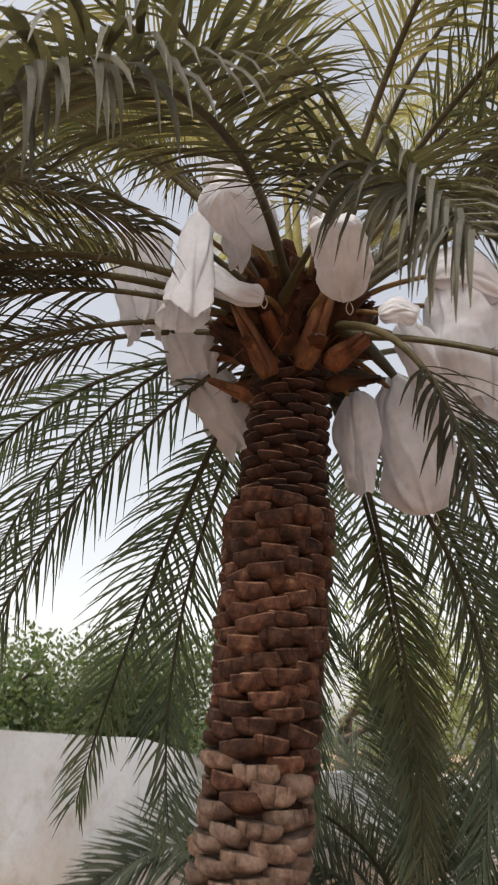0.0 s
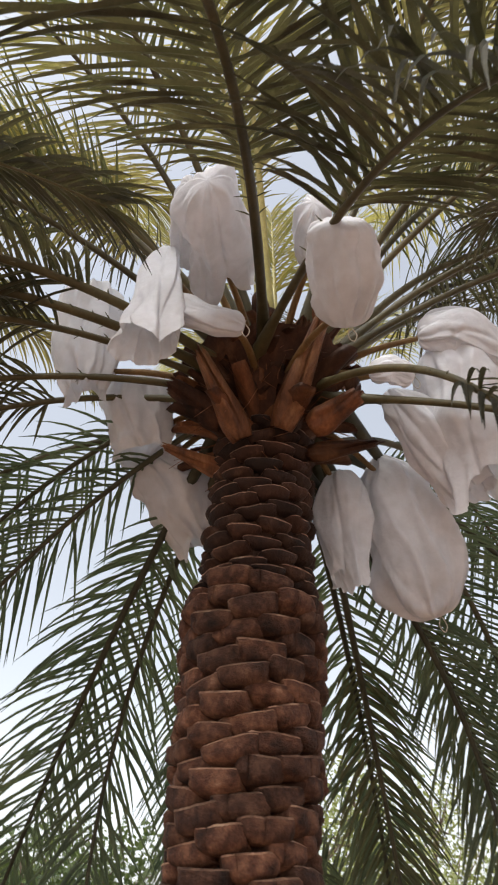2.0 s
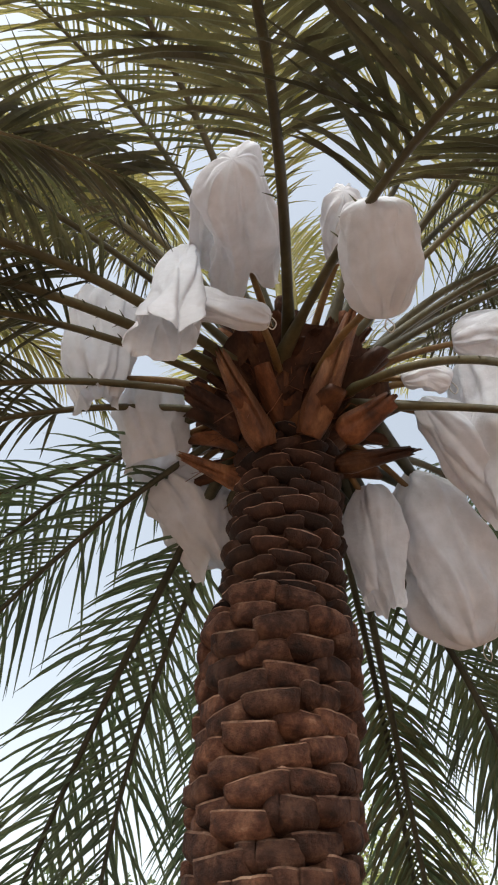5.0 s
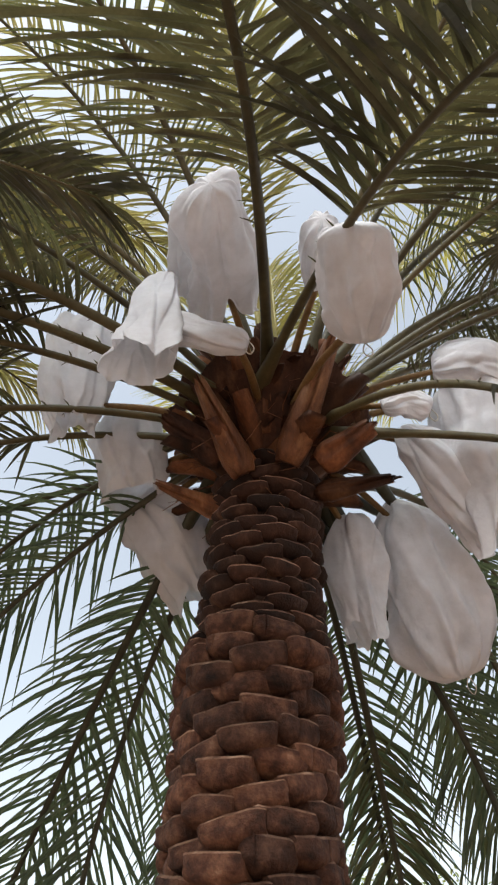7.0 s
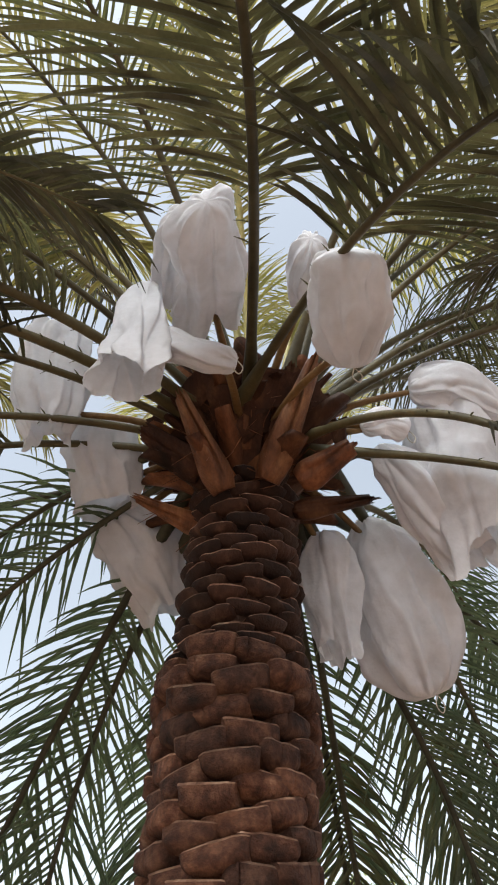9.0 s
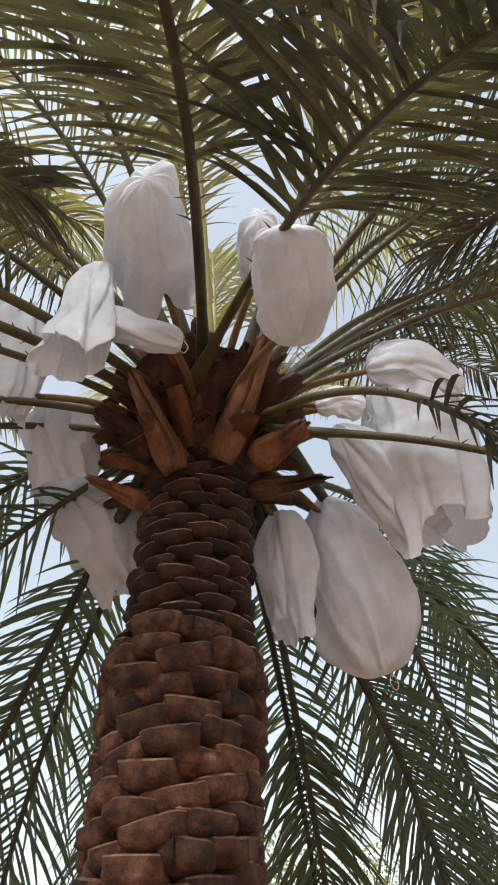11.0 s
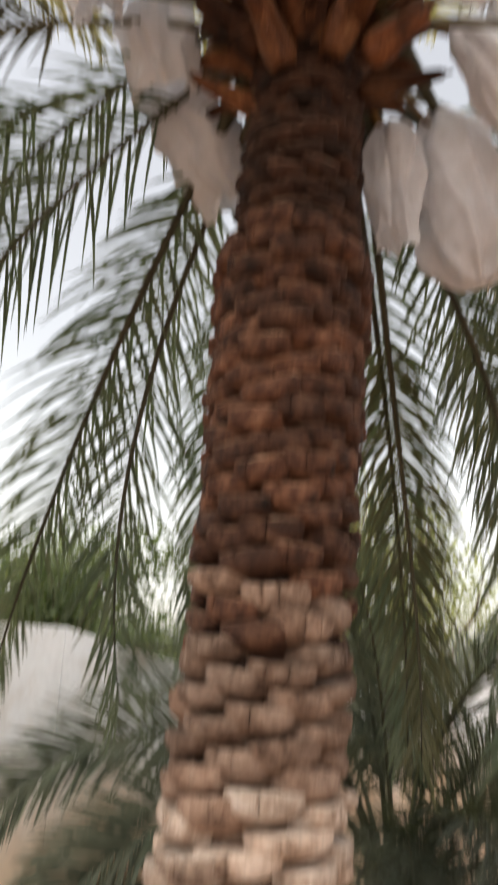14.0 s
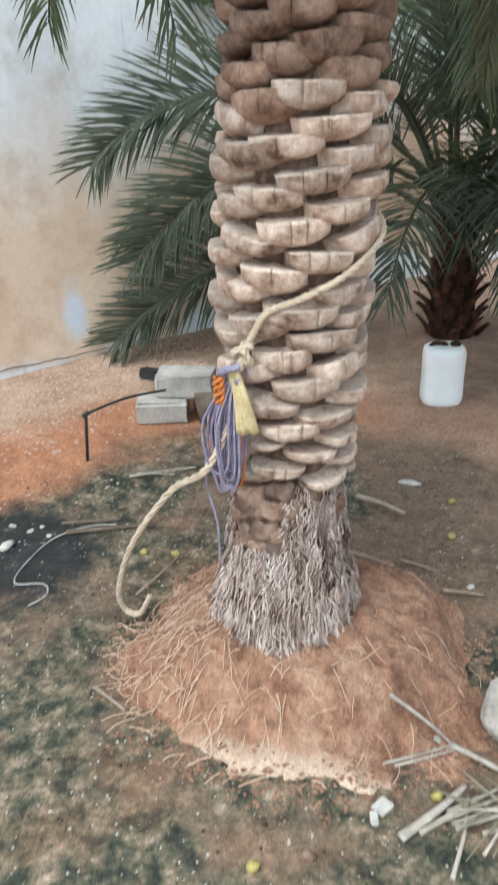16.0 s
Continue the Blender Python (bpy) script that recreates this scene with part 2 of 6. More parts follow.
def ground_matter():
    m, n, l, b = material("sandy_ground")
    geo = n.new("ShaderNodeNewGeometry")
    big = noise_node(n, l, 1.1, 6, 0.6)
    mid = noise_node(n, l, 7.0, 6, 0.7)
    fine = noise_node(n, l, 70.0, 4, 0.75)
    sand = ramp(n, l, mid.outputs[0], [(0.3, (0.25, 0.155, 0.105)), (0.55, (0.39, 0.265, 0.19)), (0.8, (0.52, 0.385, 0.29))]).outputs[0]
    tuft = noise_node(n, l, 15.0, 8, 0.72)
    moss = ramp(n, l, tuft.outputs[0], [(0.35, (0.008, 0.010, 0.008)), (0.44, (0.034, 0.039, 0.024)), (0.51, (0.098, 0.088, 0.054)), (0.59, (0.20, 0.15, 0.10)), (0.72, (0.46, 0.37, 0.29))]).outputs[0]
    mud = ramp(n, l, tuft.outputs[0], [(0.3, (0.095, 0.062, 0.040)), (0.6, (0.20, 0.135, 0.088)), (0.8, (0.31, 0.22, 0.155))]).outputs[0]
    place = n.new("ShaderNodeSeparateXYZ")
    l.new(geo.outputs["Position"], place.inputs[0])
    east = n.new("ShaderNodeMapRange")
    east.inputs[1].default_value, east.inputs[2].default_value = -0.2, 0.15
    l.new(place.outputs[0], east.inputs[0])
    north = n.new("ShaderNodeMapRange")
    north.inputs[1].default_value, north.inputs[2].default_value = 2.55, 3.0
    l.new(place.outputs[1], north.inputs[0])
    corner = n.new("ShaderNodeMath")
    corner.operation = "MULTIPLY"
    l.new(east.outputs[0], corner.inputs[0])
    l.new(north.outputs[0], corner.inputs[1])
    dry = n.new("ShaderNodeMath")
    dry.operation = "MULTIPLY_ADD"
    l.new(corner.outputs[0], dry.inputs[0])
    dry.inputs[1].default_value = 0.16
    l.new(noise_node(n, l, 2.4, 4, 0.6).outputs[0], dry.inputs[2])
    moss = mixed(n, l, ramp(n, l, dry.outputs[0], [(0.475, (0, 0, 0)), (0.61, (1, 1, 1))]).outputs[0], moss, mud)
    # damp, algae-covered floor of the watering basin round the trunk
    sub = n.new("ShaderNodeVectorMath")
    sub.operation = "SUBTRACT"
    sub.inputs[1].default_value = (-0.05, 2.45, 0)
    l.new(geo.outputs["Position"], sub.inputs[0])
    ln = n.new("ShaderNodeVectorMath")
    ln.operation = "LENGTH"
    l.new(sub.outputs[0], ln.inputs[0])
    wob = n.new("ShaderNodeMath")
    wob.operation = "MULTIPLY_ADD"
    l.new(big.outputs[0], wob.inputs[0])
    wob.inputs[1].default_value = 0.9
    l.new(ln.outputs["Value"], wob.inputs[2])
    mr = n.new("ShaderNodeMapRange")
    mr.inputs[1].default_value, mr.inputs[2].default_value = 2.10, 1.90
    l.new(wob.outputs[0], mr.inputs[0])
    patch = ramp(n, l, big.outputs[0], [(0.33, (0.7, 0.7, 0.7)), (0.46, (1, 1, 1))]).outputs[0]
    fac = n.new("ShaderNodeMath")
    fac.operation = "MULTIPLY"
    l.new(mr.outputs[0], fac.inputs[0])
    l.new(patch, fac.inputs[1])
    # damp orange soil on the rim of the basin
    rim = n.new("ShaderNodeMapRange")
    rim.inputs[1].default_value, rim.inputs[2].default_value = 2.66, 2.36
    l.new(wob.outputs[0], rim.inputs[0])
    less = n.new("ShaderNodeMath")
    less.operation = "MULTIPLY_ADD"
    l.new(corner.outputs[0], less.inputs[0])
    less.inputs[1].default_value, less.inputs[2].default_value = -0.7, 1.0
    damp = n.new("ShaderNodeMath")
    damp.operation = "MULTIPLY"
    l.new(rim.outputs[0], damp.inputs[0])
    l.new(less.outputs[0], damp.inputs[1])
    sand = mixed(n, l, damp.outputs[0], sand, ramp(n, l, mid.outputs[0], [(0.3, (0.26, 0.105, 0.050)), (0.6, (0.40, 0.185, 0.095)), (0.8, (0.48, 0.27, 0.16))]).outputs[0])
    col = mixed(n, l, fac.outputs[0], sand, moss)
    # standing wet by the west rim
    wsub = n.new("ShaderNodeVectorMath")
    wsub.operation = "SUBTRACT"
    wsub.inputs[1].default_value = (-1.20, 2.88, 0)
    l.new(geo.outputs["Position"], wsub.inputs[0])
    wln = n.new("ShaderNodeVectorMath")
    wln.operation = "LENGTH"
    l.new(wsub.outputs[0], wln.inputs[0])
    wsum = n.new("ShaderNodeMath")
    wsum.operation = "MULTIPLY_ADD"
    l.new(mid.outputs[0], wsum.inputs[0])
    wsum.inputs[1].default_value = 0.4
    l.new(wln.outputs["Value"], wsum.inputs[2])
    wet = n.new("ShaderNodeMapRange")
    wet.inputs[1].default_value, wet.inputs[2].default_value = 0.56, 0.44
    l.new(wsum.outputs[0], wet.inputs[0])
    col = mixed(n, l, wet.outputs[0], col, ramp(n, l, tuft.outputs[0], [(0.4, (0.012, 0.012, 0.012)), (0.62, (0.035, 0.034, 0.03)), (0.72, (0.22, 0.20, 0.18))]).outputs[0])
    col = mixed(n, l, 0.8, col, ramp(n, l, fine.outputs[0], [(0.28, (0.38, 0.36, 0.34)), (0.5, (0.95, 0.95, 0.95)), (0.72, (1.5, 1.46, 1.4))]).outputs[0], "MULTIPLY")
    l.new(col, b.inputs["Base Color"])
    b.inputs["Roughness"].default_value = 0.95
    add = n.new("ShaderNodeMath")
    l.new(mid.outputs[0], add.inputs[0])
    l.new(fine.outputs[0], add.inputs[1])
    bump(n, l, add.outputs[0], 0.8, 0.012, b)
    return m


GROUND = ground_matter()
GRAVEL = rough_matter("pink_gravel", [(0.3, (0.26, 0.17, 0.125)), (0.52, (0.42, 0.30, 0.23)), (0.75, (0.60, 0.48, 0.40))], 60, 0.95, None, 90, 0.004)


def mound_matter():
    """Red soil with darker clods and a pale salt crust at the front foot of the mound."""
    m, n, l, b = material("red_soil")
    geo = n.new("ShaderNodeNewGeometry")
    big = noise_node(n, l, 7.0, 6, 0.65)
    mid = noise_node(n, l, 28.0, 5, 0.7)
    fine = noise_node(n, l, 120.0, 3, 0.7)
    col = ramp(n, l, big.outputs[0], [(0.3, (0.20, 0.095, 0.055)), (0.5, (0.34, 0.185, 0.115)), (0.66, (0.43, 0.275, 0.185)), (0.8, (0.54, 0.40, 0.30))]).outputs[0]
    sep = n.new("ShaderNodeSeparateXYZ")
    l.new(geo.outputs["Position"], sep.inputs[0])
    wob = n.new("ShaderNodeMath")
    wob.operation = "MULTIPLY_ADD"
    l.new(mid.outputs[0], wob.inputs[0])
    wob.inputs[1].default_value = 0.16
    l.new(sep.outputs[1], wob.inputs[2])
    mr = n.new("ShaderNodeMapRange")
    mr.inputs[1].default_value, mr.inputs[2].default_value = 2.30, 2.26
    l.new(wob.outputs[0], mr.inputs[0])
    side = n.new("ShaderNodeMapRange")
    side.inputs[1].default_value, side.inputs[2].default_value = -0.36, -0.26
    l.new(sep.outputs[0], side.inputs[0])
    fac = n.new("ShaderNodeMath")
    fac.operation = "MULTIPLY"
    l.new(mr.outputs[0], fac.inputs[0])
    l.new(side.outputs[0], fac.inputs[1])
    col = mixed(n, l, fac.outputs[0], col, (0.60, 0.46, 0.35))
    col = mixed(n, l, 0.8, col, ramp(n, l, mid.outputs[0], [(0.3, (0.6, 0.56, 0.52)), (0.55, (1, 1, 1)), (0.75, (1.25, 1.22, 1.2))]).outputs[0], "MULTIPLY")
    col = mixed(n, l, 0.7, col, ramp(n, l, fine.outputs[0], [(0.3, (0.65, 0.62, 0.6)), (0.7, (1.2, 1.18, 1.15))]).outputs[0], "MULTIPLY")
    l.new(col, b.inputs["Base Color"])
    b.inputs["Roughness"].default_value = 0.95
    add = n.new("ShaderNodeMath")
    l.new(mid.outputs[0], add.inputs[0])
    l.new(fine.outputs[0], add.inputs[1])
    bump(n, l, add.outputs[0], 0.9, 0.012, b)
    return m


MOUND = mound_matter()


def wall_matter():
    m, n, l, b = material("painted_plaster")
    geo = n.new("ShaderNodeNewGeometry")
    big = noise_node(n, l, 1.3, 5, 0.6, (1, 1, 0.35))
    fine = noise_node(n, l, 30, 4, 0.6)
    sep = n.new("ShaderNodeSeparateXYZ")
    l.new(geo.outputs["Position"], sep.inputs[0])
    wob = n.new("ShaderNodeMath")
    wob.operation = "MULTIPLY_ADD"
    l.new(big.outputs[0], wob.inputs[0])
    wob.inputs[1].default_value = 1.2
    l.new(sep.outputs[2], wob.inputs[2])
    mr = n.new("ShaderNodeMapRange")
    mr.inputs[1].default_value, mr.inputs[2].default_value = 1.55, 2.05
    l.new(wob.outputs[0], mr.inputs[0])
    cream = ramp(n, l, big.outputs[0], [(0.35, (0.58, 0.40, 0.26)), (0.6, (0.74, 0.59, 0.45))]).outputs[0]
    white = ramp(n, l, big.outputs[0], [(0.3, (0.62, 0.65, 0.67)), (0.6, (0.80, 0.83, 0.85))]).outputs[0]
    col = mixed(n, l, mr.outputs[0], cream, white)
    low = n.new("ShaderNodeMapRange")
    low.inputs[1].default_value, low.inputs[2].default_value = 0.78, 0.70
    l.new(wob.outputs[0], low.inputs[0])
    col = mixed(n, l, low.outputs[0], col, (0.78, 0.80, 0.83))
    flake = n.new("ShaderNodeVectorMath")
    flake.operation = "SUBTRACT"
    flake.inputs[1].default_value = (-1.79, 4.69, 0.34)
    l.new(geo.outputs["Position"], flake.inputs[0])
    squeeze = n.new("ShaderNodeVectorMath")
    squeeze.operation = "MULTIPLY"
    squeeze.inputs[1].default_value = (1.6, 1.6, 0.75)
    l.new(flake.outputs[0], squeeze.inputs[0])
    reach = n.new("ShaderNodeVectorMath")
    reach.operation = "LENGTH"
    l.new(squeeze.outputs[0], reach.inputs[0])
    spots = noise_node(n, l, 3.5, 5, 0.7)
    ragged = n.new("ShaderNodeMath")
    ragged.operation = "MULTIPLY_ADD"
    l.new(spots.outputs[0], ragged.inputs[0])
    ragged.inputs[1].default_value = 0.25
    l.new(reach.outputs["Value"], ragged.inputs[2])
    bare = n.new("ShaderNodeMapRange")
    bare.inputs[1].default_value, bare.inputs[2].default_value = 0.29, 0.21
    l.new(ragged.outputs[0], bare.inputs[0])
    col = mixed(n, l, bare.outputs[0], col, (0.66, 0.70, 0.76))
    col = mixed(n, l, 0.6, col, ramp(n, l, spots.outputs[0], [(0.32, (0.72, 0.62, 0.52)), (0.5, (1, 1, 1)), (0.75, (1.08, 1.1, 1.12))]).outputs[0], "MULTIPLY")
    col = mixed(n, l, 0.4, col, ramp(n, l, fine.outputs[0], [(0.3, (0.8, 0.8, 0.8)), (0.6, (1, 1, 1))]).outputs[0], "MULTIPLY")
    l.new(col, b.inputs["Base Color"])
    b.inputs["Roughness"].default_value = 0.9
    bump(n, l, fine.outputs[0], 0.3, 0.004, b)
    return m


WALL = wall_matter()
CRACK = rough_matter("crack", [(0.3, (0.05, 0.04, 0.033)), (0.7, (0.12, 0.10, 0.085))], 20, 0.95)


# ---- mesh helpers ----
def mesh_of(name, verts, faces, mat, smooth=True):
    me = bpy.data.meshes.new(name)
    me.from_pydata([tuple(v) for v in verts], [], faces)
    me.materials.append(mat)
    if smooth:
        me.polygons.foreach_set("use_smooth", [True] * len(me.polygons))
    me.update()
    return me


def part(name, me, parent, label="", at=None, kind=""):
    ob = new(name, me)
    ob.parent = parent
    if at is not None:
        ob.matrix_basis = at
    return tagged(ob, label, kind=kind)


def thing(name, label, category, at=None, group="", kind=""):
    ob = new(name)
    if at is not None:
        ob.matrix_basis = at
    return tagged(ob, label, category, group, kind)


def tube(points, radii, sides=8, squash=1.0, caps=True):
    """Verts and faces of a round bar along points."""
    verts, faces = [], []
    pts = [Vector(p) for p in points]
    side = None
    for i, p in enumerate(pts):
        d = (pts[min(i + 1, len(pts) - 1)] - pts[max(i - 1, 0)]).normalized()
        if side is None:
            side = d.orthogonal().normalized()
        side = (side - d * side.dot(d)).normalized()
        up = d.cross(side)
        r = radii[i] if isinstance(radii, (list, tuple)) else radii
        for k in range(sides):
            a = 2 * math.pi * k / sides
            verts.append(p + side * (r * math.cos(a)) + up * (r * squash * math.sin(a)))
    for i in range(len(pts) - 1):
        for k in range(sides):
            a, b = i * sides + k, i * sides + (k + 1) % sides
            faces.append((a, b, b + sides, a + sides))
    if caps:
        faces.append(tuple(range(sides))[::-1])
        faces.append(tuple(range((len(pts) - 1) * sides, len(pts) * sides)))
    return verts, faces


def merge(*pieces):
    verts, faces = [], []
    for v, f in pieces:
        o = len(verts)
        verts += v
        faces += [tuple(i + o for i in g) for g in f]
    return verts, faces


def glide(points, n):
    """n points on a smooth curve through the given ones."""
    p = [Vector(q) for q in points]
    out = []
    for i in range(n):
        u = i / (n - 1) * (len(p) - 1)
        k = min(int(u), len(p) - 2)
        u -= k
        a, b, c, d = p[max(k - 1, 0)], p[k], p[k + 1], p[min(k + 2, len(p) - 1)]
        out.append(0.5 * ((2 * b) + (c - a) * u + (2 * a - 5 * b + 4 * c - d) * u * u + (3 * b - a - 3 * c + d) * u ** 3))
    return out


# ---- ground ----


def ground_height(x, y):
    d = math.hypot(x + 0.05, y - 2.55)
    a = math.atan2(y - 2.55, x + 0.05)
    z = 0.03 * noise.noise((x * 0.9, y * 0.9, 0)) + 0.012 * noise.noise((x * 5, y * 5, 3))
    edge = 1.48 + 0.12 * math.sin(2 * a + 1) + 0.08 * noise.noise((x, y, 7))
    rim = 1 / (1 + math.exp(-(d - edge) / 0.09))
    z += 0.05 * rim
    return z * min(1.0, 30 / (d + 1e-3))


def build_ground():
    axis = [i * 0.05 for i in range(-60, 61)]
    step, v = 0.05, 3.0
    outer = []
    while v < 2500:
        step *= 1.35
        v += step
        outer.append(v)
    axis = [-o for o in reversed(outer)] + axis + outer
    n = len(axis)
    verts = [(x, y + 3.0, ground_height(x, y + 3.0)) for y in axis for x in axis]
    faces = [(j * n + i, j * n + i + 1, (j + 1) * n + i + 1, (j + 1) * n + i) for j in range(n - 1) for i in range(n - 1)]
    ob = new("ground", mesh_of("ground", verts, faces, GROUND))
    tagged(ob, "reddish sandy yard soil, damp and dark with algae in the watering basin", "ground", kind="structure")


build_ground()


# ---- boundary wall ----
def wall_at(x):
    return 6.74 + 1.15 * x


def build_wall():
    d = Vector((1, 1.15, 0)).normalized()
    nrm = Vector((d.y, -d.x, 0))
    a = Vector((-4.2, wall_at(-4.2), 0))
    L, H, T = 13.0, 1.975, 0.2
    panels, x = [], 0.0
    wall = thing("wall_north", "painted plaster boundary wall, white above and stained cream below", "wall", kind="structure")
    seam = (Vector((-1.475, wall_at(-1.475), 0)) - a).length
    cuts = [0, seam - 3.6, seam, seam + 3.2, L]
    for u0, u1 in zip(cuts, cuts[1:]):
        p0, p1 = a + d * (u0 + 0.0012), a + d * (u1 - 0.0012)
        verts, faces = [], []
        n, mrows = 24, 12
        for j in range(mrows + 1):
            for i in range(n + 1):
                p = p0.lerp(p1, i / n)
                far = (u0 + (u1 - u0) * i / n) - seam
                top = H - min(0.16, max(0.0, far) * 0.22)
                z = -0.1 + (top + 0.1) * j / mrows
                if j == mrows:
                    z += 0.012 * noise.noise((p.x * 2, p.y * 2, 1))
                q = p + nrm * (0.008 * noise.noise((p.x * 1.5, p.y * 1.5, z * 1.5)))
                verts.append((q.x, q.y, z))
        for j in range(mrows):
            for i in range(n):
                k = j * (n + 1) + i
                faces.append((k, k + 1, k + n + 2, k + n + 1))
        o = len(verts)
        top = mrows * (n + 1)
        for i in range(n + 1):
            v = Vector(verts[top + i]) - nrm * T
            verts.append(v)
            verts.append((v.x, v.y, -0.1))
        for i in range(n):
            faces.append((top + i, top + i + 1, o + 2 * i + 2, o + 2 * i))
            faces.append((o + 2 * i, o + 2 * i + 2, o + 2 * i + 3, o + 2 * i + 1))
        faces += [(0, top, o, o + 1), (n, o + 2 * n + 1, o + 2 * n, top + n)]
        part("panel", mesh_of("wall_panel", verts, faces, WALL, False), wall)
    # jagged crack along the foot of the plaster
    run = []
    for i in range(90):
        x = -2.35 + 0.85 * i / 89
        z = 0.10 - 0.028 * i / 89 + 0.016 * noise.noise((x * 9, 0, 4)) + 0.006 * noise.noise((x * 40, 0, 2))
        q = Vector((x, wall_at(x), z)) + nrm * (0.002 + 0.008 * noise.noise((x * 1.5, wall_at(x) * 1.5, z * 1.5)))
        run.append(q)
    v, f = tube(run, [0.0022 + 0.003 * max(0, noise.noise((p.x * 12, 0, 8))) for p in run], 5)
    part("crack", mesh_of("crack", v, f, CRACK), wall, "dark jagged crack in the plaster")


build_wall()


# ---- palms ----
def frond_curve(base, az, rise, droop, length, bend, n=36):
    pt, out, dirs = Vector(base), [], []
    for i in range(n):
        u = i / (n - 1)
        e, a = rise - droop * u ** 1.4, az + bend * u * u
        d = Vector((math.cos(e) * math.cos(a), math.cos(e) * math.sin(a), math.sin(e)))
        out.append(pt.copy())
        dirs.append(d)
        pt = pt + d * (length / (n - 1))
    return out, dirs


def frond(parent, base, az, rise, droop, length, bend=0.0, leaf=LEAF, stem=RACHIS, leaf_len=0.36, width=0.0118, seed=0, bare=0.34, twist=0.0,
          step=0.0140, fall=0.75, stem_r=0.0145, label="", lift=0.35, single=False, hang_tip=0.0, open_by=(62, 30)):
    """A pinnate palm frond: a tapered stem, spines near its foot, and folded leaflets on both sides."""
    rng = random.Random(seed * 7 + 5)
    az, rise, droop, bend = (radians(v) for v in (az, rise, droop, bend))
    pts, dirs = frond_curve(base, az, rise, droop, length, bend)
    n = len(pts)
    radii = [stem_r * (1 - u) ** 0.75 + 0.0022 + 0.016 * max(0, 1 - u * 7) for u in (i / (n - 1) for i in range(n))]
    v, f = tube(pts, radii, 7, 0.75)
    ob = part("frond", mesh_of("frond_stem", v, f, stem), parent, label)
    verts, faces, starts = [], [], []
    u = bare * 0.8
    k = 0
    while u < 1.0:
        pos = u * (n - 1)
        i = min(int(pos), n - 2)
        p = pts[i].lerp(pts[i + 1], pos - i)
        t = dirs[i].lerp(dirs[i + 1], pos - i).normalized()
        side = t.cross(Vector((0, 0, 1)))
        if side.length < 0.05:
            side = Vector((math.sin(az), -math.cos(az), 0))
        side.normalize()
        up = side.cross(t)
        tw = twist + 0.06 * rng.uniform(-1, 1)
        side, up = side * math.cos(tw) + up * math.sin(tw), up * math.cos(tw) - side * math.sin(tw)
        spine = u < bare
        prof = (0.085 if spine else min(1, 0.45 + (u - bare) * 3.2)) * (1 - max(0, u - 0.55) / 0.45 * 0.55)
        for sgn in (-1, 1):
            ang = radians(rng.gauss(open_by[0], 6) - open_by[1] * u)
            rank = (lift + (0.45 if (k + (sgn > 0)) % 3 == 0 else -0.12) + rng.gauss(0, 0.12))
            out = side * sgn * math.cos(rank) + up * math.sin(rank)
            d = (out * math.sin(ang) + t * math.cos(ang)).normalized()
            ll = leaf_len * prof * rng.uniform(0.88, 1.1)
            w = (width * (0.3 if spine else 1.0)) * rng.uniform(0.85, 1.15) * (0.75 + 0.25 * (1 - u) if not hang_tip else 1.0)
            wid = d.cross(up).normalized()
            nn = wid.cross(d).normalized()
            o = len(verts)
            q, dd = p + out * 0.004, d.copy()
            segs = 2 if spine else 5
            starts.append((o, 3 * (segs + 1)))
            hang = fall * rng.uniform(0.6, 1.5) * (1 + hang_tip * max(0, u - 0.62))
            for s in range(segs + 1):
                fr = s / segs
                ww = w * 0.5 * (0.55 + 1.6 * fr if fr < 0.28 else (1.0 - ((fr - 0.28) / 0.72) ** 1.8)) + 0.0006
                verts.extend((q - wid * ww + nn * ww * 0.55, q, q + wid * ww + nn * ww * 0.55))
                dd = (dd + Vector((0, 0, -hang * 0.30 * (0.4 + fr)))).normalized()
                q = q + dd * (ll / segs)
            for s in range(segs):
                a = o + 3 * s
                faces.append((a, a + 1, a + 4, a + 3))
                faces.append((a + 1, a + 2, a + 5, a + 4))
        k += 1
        u += step / length * rng.uniform(0.75, 1.25) * (1.0 if not spine else 4.5)
    if single:
        for o, c in starts:
            q = verts[o:o + c]
            fs = [(3 * i, 3 * i + 1, 3 * i + 4, 3 * i + 3) for i in range(c // 3 - 1)] + [(3 * i + 1, 3 * i + 2, 3 * i + 5, 3 * i + 4) for i in range(c // 3 - 1)]
            part("leaflet", mesh_of("leaflet", q, fs, leaf, False), ob)
    else:
        part("foliage", mesh_of("foliage", verts, faces, leaf, False), ob, kind="stuff")
    return ob


palm = thing("date_palm", "tall date palm with stubbed brown trunk and bagged fruit", "palm tree")


def trunk_centre(z):
    """The trunk leans a little."""
    bow = 0.012 * min(1.0, max(0.0, (z - 2.1) / 0.6)) - 0.025 * min(1.0, max(0.0, 1.2 - z))
    return Vector((-0.150 + 0.058 * z - bow, 2.585, z)) if z < 2.7 else Vector((-0.0054 + 0.05 * (z - 2.7), 2.585, z))


def trunk_radius(z):
    """Radius of the fibrous core, under the stubs."""
    return float(np.interp(z, (-0.2, 0.3, 0.7, 0.9, 1.2, 1.5, 1.8, 2.1, 2.4, 2.62, 2.70, 2.75, 3.1, 3.25, 4.0), (0.18, 0.135, 0.110, 0.128, 0.138, 0.128, 0.119, 0.118, 0.124, 0.134, 0.132, 0.120, 0.114, 0.105, 0.07)))


